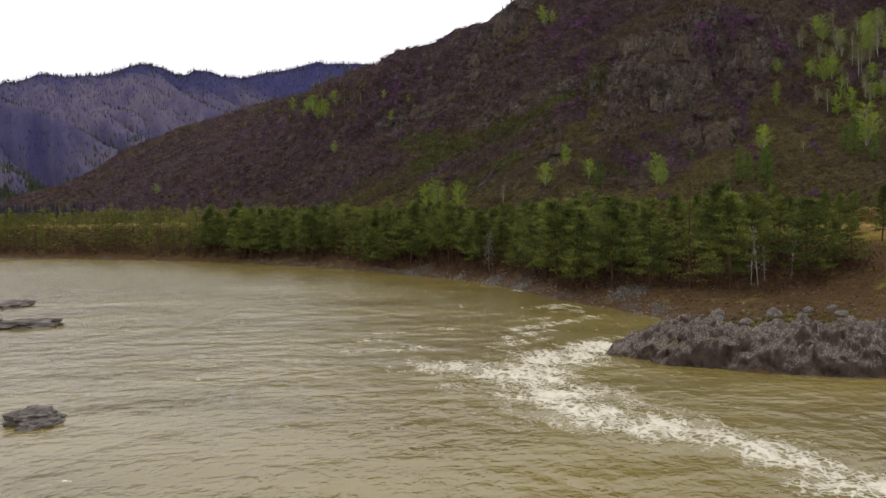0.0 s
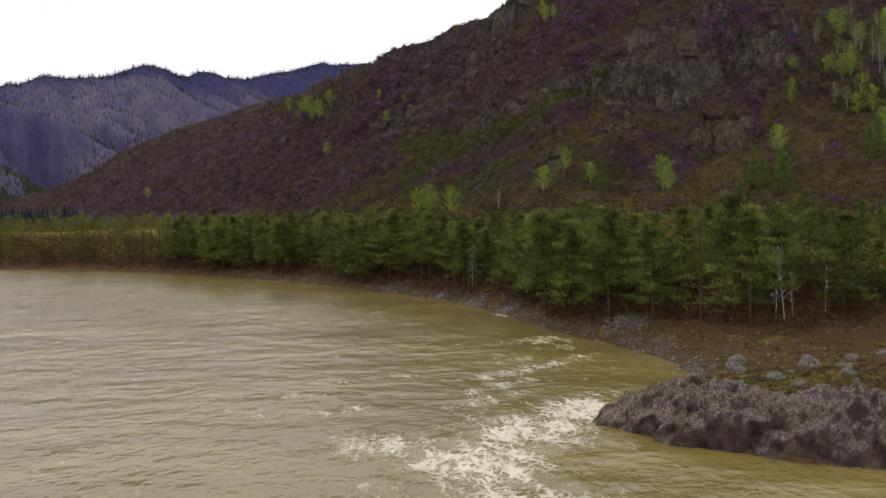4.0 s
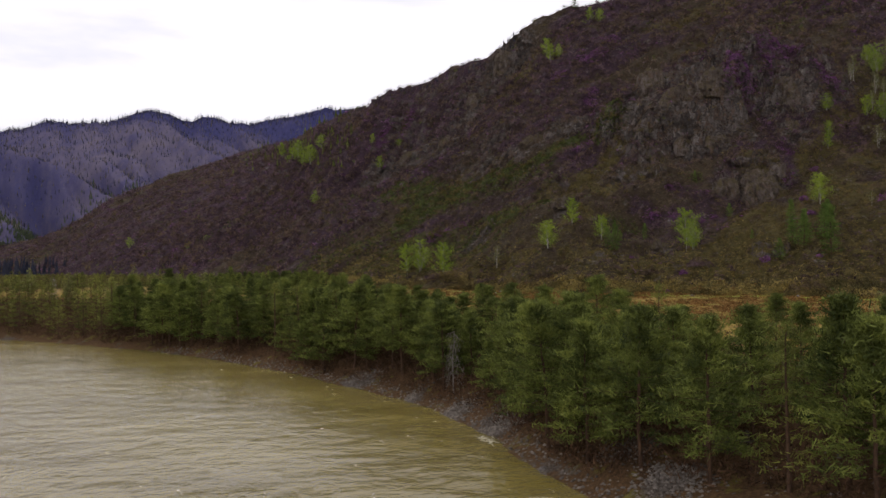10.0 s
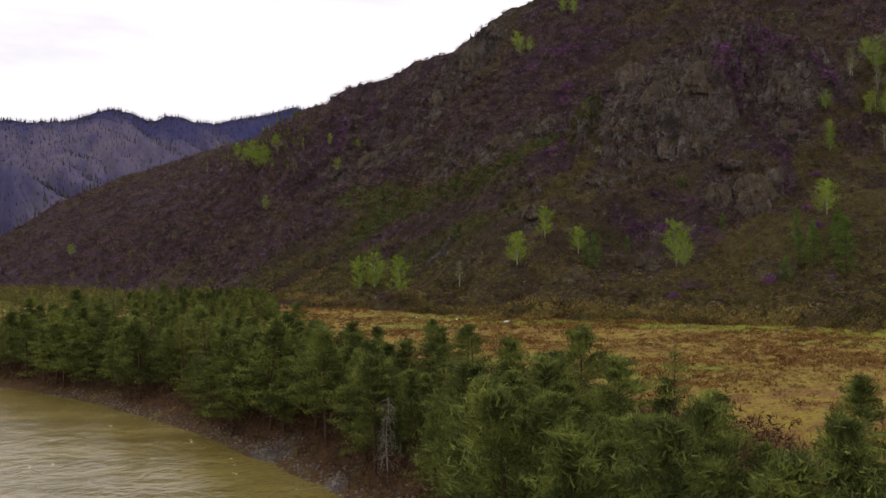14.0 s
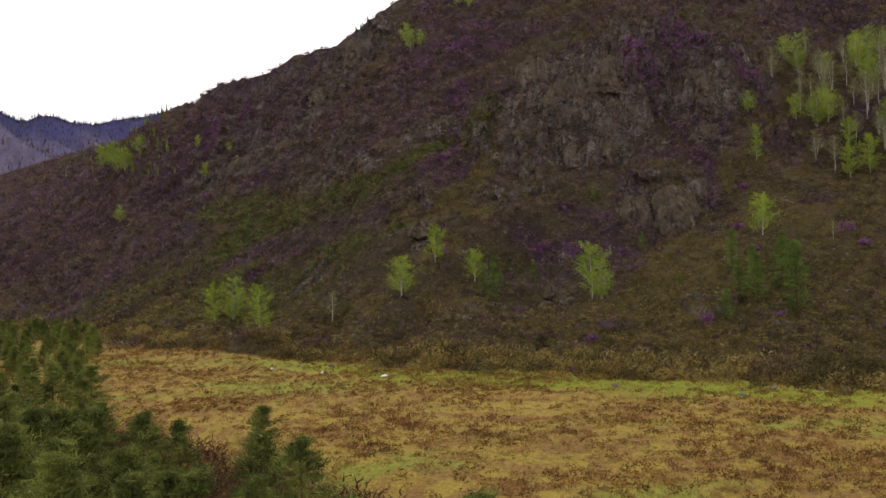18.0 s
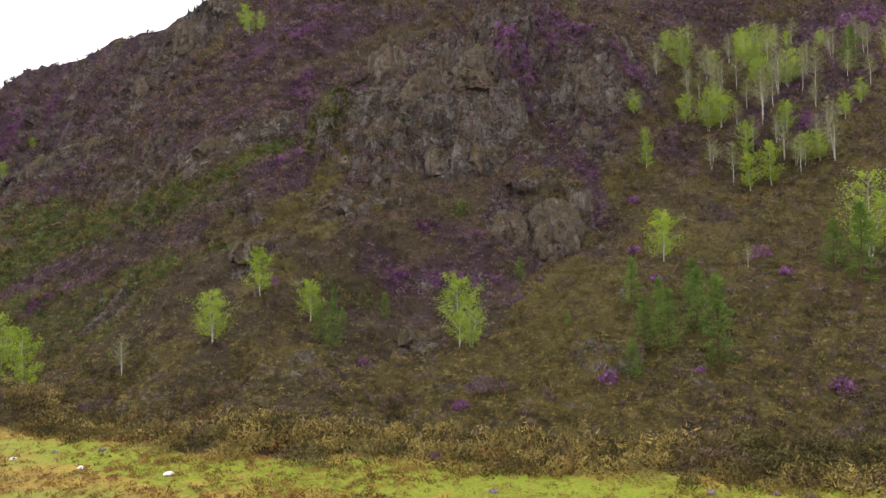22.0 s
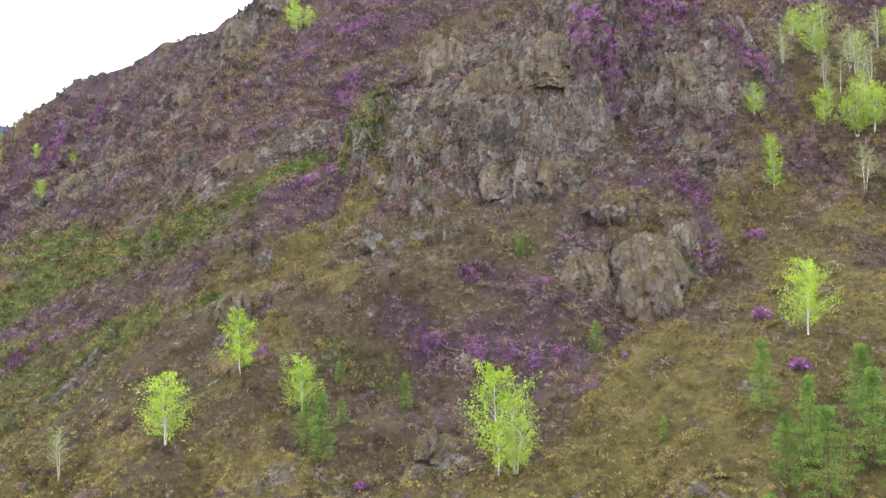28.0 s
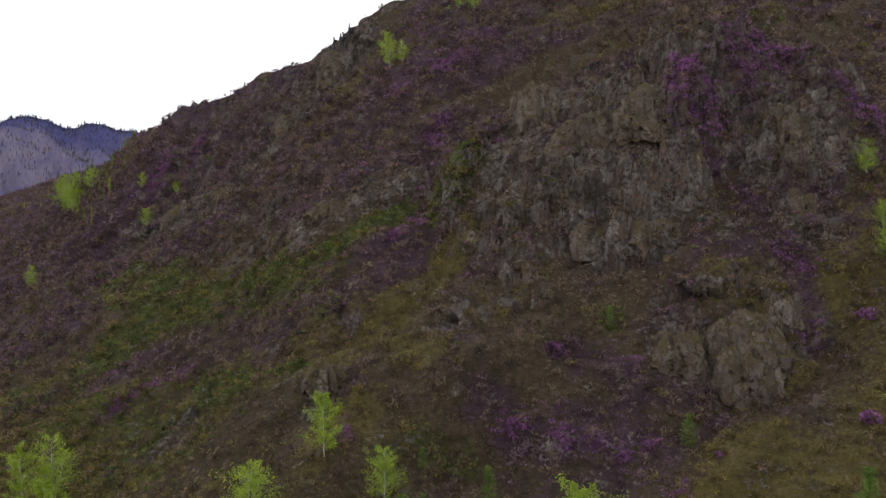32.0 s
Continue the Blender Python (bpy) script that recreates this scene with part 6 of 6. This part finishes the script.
for mat, n, seed, name, label in ((MAT_STRAW, 1000, 64, "edge_straw_grass", "tall straw grass where the meadow meets the slope"), (MAT_TUSSOCK, 900, 65, "edge_olive_grass", "olive grass where the meadow meets the slope"),
                                  (MAT_BROWN, 320, 61, "edge_thicket", "brown leafless thicket along the meadow's edge"), (MAT_SAGE, 1100, 62, "edge_bushes", "olive-green bushes along the meadow's edge"),
                                  (MAT_RUSSET, 110, 63, "edge_russet_bushes", "russet bushes along the meadow's edge")):
    p = land_spots(n, (-120, 150, 90, 330), lambda x, y, d, r: (foot_line(x, y) > -9) & (foot_line(x, y) < 8 * patchy(x, y, seed + 440, 0.05, -0.15, 0.35) - 1) & (r < 0.1 + patchy(x, y, seed + 460, 0.05, -0.15, 0.3)) & (d > 40), seed)
    near = HILL_GRID[:, :40].reshape(-1, 3)
    p[:, 2] = [max(z, float(near[((near[:, :2] - (x, y)) ** 2).sum(1).argmin(), 2])) if foot_line(x, y) < 0.5 else z for x, y, z in p]
    scatter(name, p, np.random.default_rng(seed).uniform(1.3, 3.8, n), 60, 0.22, 0.13, mat, label, "bushes", seed, 0.62, 0.72)
p = land_spots(10500, (-90, 110, 30, 235), lambda x, y, d, r: (d > 24) & (foot_line(x, y) > 1) & (r < 0.22 + 0.6 * patchy(x, y, 501, 0.045, -0.2, 0.5)), 51)
scatter("meadow_shrubs", p, np.random.default_rng(1).uniform(0.5, 1.45, len(p)), 22, 0.34, 0.13, MAT_RUSSET, "low russet dry shrubs dotting the meadow", "shrubs", 11, 0.6, 0.5)
p = land_spots(15000, (-90, 110, 30, 235), lambda x, y, d, r: (d > 20) & (foot_line(x, y) > 0) & (r < 0.15 + 0.8 * patchy(x, y, 502, 0.05, -0.2, 0.4)), 52)
scatter("meadow_grass", p, np.random.default_rng(2).uniform(0.35, 0.7, len(p)), 7, 0.8, 0.08, MAT_STRAW, "straw-coloured and yellow-green meadow grass", "grass", 12, 0.6, 0.35)
p = land_spots(8500, (-230, 60, -10, 260), lambda x, y, d, r: (d > 1.8 + np.clip(18 - y, 0, 30) * 0.42) & (d < 30) & (y > -8), 53)
scatter("bank_undergrowth", p, np.random.default_rng(3).uniform(1.4, 4.4, len(p)), 24, 0.19, 0.10, MAT_UNDER, "brown leafless undergrowth beneath the bank pines", "undergrowth", 13, 0.45, 0.9)
p = land_spots(6200, (-520, -42, 150, 640), lambda x, y, d, r: (d > 18) & (foot_line(x, y) > -4) & (foot_line(x, y) < 20 + 70 * smooth(-60, -160, x) + 130 * smooth(-140, -240, x)), 58)
scatter("terrace_scrub", p, np.random.default_rng(8).uniform(1.6, 3.8, len(p)), 30, 0.30, 0.15, MAT_SAGE, "olive and brown scrub between the pines and the hill", "scrub", 18, 0.6, 0.75)
p, s = hill_spots(11000, (0.25 + GRASS) * smooth(34, 14, HILL[:, 2]), 314, 0.0, 0.2, 4, 11)
scatter("foot_grass", p, s * 0.8, 14, 0.55, 0.07, MAT_STRAW, "pale straw grass on the lowest slopes", "grass", 34, 0.6, 0.5)
p = land_spots(4200, (5, 42, -46, 6), lambda x, y, d, r: (d > 1.5) & (d < 30) & (r < 0.25 + np.exp(-((x - 17) / 10) ** 2 - ((y + 31) / 7) ** 2)), 54)
scatter("bank_grass", p, np.random.default_rng(4).uniform(0.25, 0.6, len(p)), 8, 0.7, 0.1, MAT_TUSSOCK, "mossy yellow-green grass on the low bank", "grass", 14, 0.6, 0.4)


def scatter_stones(name, places, sizes, label, seed):
    rng = np.random.default_rng(seed)
    base = np.array([(1, 0, 0), (-1, 0, 0), (0, 1, 0), (0, -1, 0), (0, 0, 0.7), (0, 0, -0.7)], float)
    face = np.array([(0, 2, 4), (2, 1, 4), (1, 3, 4), (3, 0, 4), (2, 0, 5), (1, 2, 5), (3, 1, 5), (0, 3, 5)])
    n = len(places)
    v = base[None] * rng.uniform(0.6, 1.3, (n, 6, 1)) * np.asarray(sizes)[:, None, None]
    a = rng.uniform(0, 6.28, n)
    c, s_ = np.cos(a)[:, None], np.sin(a)[:, None]
    v = np.stack([v[..., 0] * c - v[..., 1] * s_, v[..., 0] * s_ + v[..., 1] * c, v[..., 2]], 2) + np.asarray(places)[:, None]
    f = (face[None] + 6 * np.arange(n)[:, None, None]).reshape(-1, 3)
    return tagged(mesh_object(name, v.reshape(-1, 3), f, MAT_STONE, None, "", False), label, "stones", kind="stuff")


def cobbled(x, y):
    return np.max([np.exp(-((x - a) / c) ** 2 - ((y - b) / c) ** 2) for a, b, c in GRAVEL], 0)


p = land_spots(5600, (-120, 22, -22, 150), lambda x, y, d, r: (d > -0.2) & (d < 8) & (r < np.maximum(0.10 * smooth(4, 1, d), 0.9 * cobbled(x, y))), 55)
scatter_stones("bank_gravel", p, np.random.default_rng(6).uniform(0.08, 0.34, len(p)), "grey stones and cobbles along the waterline", 15)
p = land_spots(320, (8, 50, -34, 10), lambda x, y, d, r: (d > 1) & (d < 22), 56)
scatter_stones("bank_rubble", p, np.random.default_rng(7).uniform(0.06, 0.30, len(p)), "scattered stones on the low grassy bank", 16)


# ---- woods on the far slopes ----
def far_trees(name, places, heights, slim, mat, label, seed):
    rng = np.random.default_rng(seed)
    n = len(places)
    h = np.asarray(heights)[:, None]
    parts = []
    for k in range(5):
        z0, z1, w = 0.15 * k, 0.15 * k + 0.42, slim * (1 - 0.17 * k)
        a = rng.uniform(0, 3.14, n)
        d = np.stack([np.cos(a), np.sin(a), 0 * a], 1)
        parts.append(np.stack([places + d * h * w + [0, 0, 1] * h * z0, places - d * h * w + [0, 0, 1] * h * z0, places + [0, 0, 1] * h * np.minimum(z1 + rng.uniform(0, 0.1, (n, 1)), 1)], 1))
    v = np.concatenate(parts).reshape(-1, 3)
    return tagged(mesh_object(name, v, np.arange(len(v)).reshape(-1, 3), mat, None, "", False), label, "forest", kind="stuff")


frng = np.random.default_rng(77)
ai, ri = frng.integers(0, RANGE_GRID.shape[0], 9000), np.minimum(69, (frng.beta(1.6, 1.0, 9000) * 70).astype(int))
between = frng.uniform(0, 1, (9000, 1))
far_p = RANGE_GRID[ai, ri] * between + RANGE_GRID[ai, ri + 1] * (1 - between) + frng.normal(0, 4, (9000, 3)) * [1, 1, 0]
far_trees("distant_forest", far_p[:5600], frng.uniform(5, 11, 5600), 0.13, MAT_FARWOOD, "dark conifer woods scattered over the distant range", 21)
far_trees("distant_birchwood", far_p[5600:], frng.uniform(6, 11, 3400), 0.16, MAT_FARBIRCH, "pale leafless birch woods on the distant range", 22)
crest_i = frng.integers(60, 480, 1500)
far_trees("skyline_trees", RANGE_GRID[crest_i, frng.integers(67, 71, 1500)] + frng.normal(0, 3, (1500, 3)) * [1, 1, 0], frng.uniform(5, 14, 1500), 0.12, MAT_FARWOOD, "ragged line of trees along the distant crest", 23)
# woods on the hill's own crest
uu, vv = np.repeat(HILL_U, HILL_NV), np.tile(HILL_V, HILL_NU)
edge = np.where((vv > 0.975) & (vv < 1.03) & (uu > 1) & (uu < 5.6))[0]
pick = frng.choice(edge, 150)
far_trees("crest_trees", HILL[pick] - [0, 0, 0.4], frng.uniform(1.4, 3.8, 150), 0.2, MAT_FARWOOD, "thin line of small trees along the hill crest", 24)
edge = np.where((vv > 0.6) & (vv < 0.99) & (uu > 2.6) & (uu < 4.0))[0]
pick = frng.choice(edge, 90)
far_trees("shoulder_wood", HILL[pick], frng.uniform(5, 9, 90), 0.17, MAT_PINE, "dark conifers on the hill's far shoulder", 25)
# wooded valley floor at the foot of the range
n = 2600
vx, vy = frng.uniform(-900, -330, n), frng.uniform(560, 1150, n)
keep = (vx < -0.55 * vy + 20)
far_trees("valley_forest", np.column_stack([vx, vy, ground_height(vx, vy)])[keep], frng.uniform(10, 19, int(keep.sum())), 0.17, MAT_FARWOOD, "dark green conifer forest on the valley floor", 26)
li = frng.integers(20, 250, 4200)
lr, between = (frng.beta(1.0, 2.4, 4200) * 26).astype(int), frng.uniform(0, 1, (4200, 1))
lower = RANGE_GRID[li, lr] * between + RANGE_GRID[li, lr + 1] * (1 - between) + frng.normal(0, 6, (4200, 3)) * [1, 1, 0]
MAT_VALLEY = foliage_material("valley_conifers", (0.030, 0.048, 0.026), (0.105, 0.120, 0.062), 1.0, 0.0, 0.4, 0.02)
far_trees("slope_forest", lower, frng.uniform(7, 13, 4200), 0.17, MAT_VALLEY, "dark green conifers on the lower slopes of the range", 27)
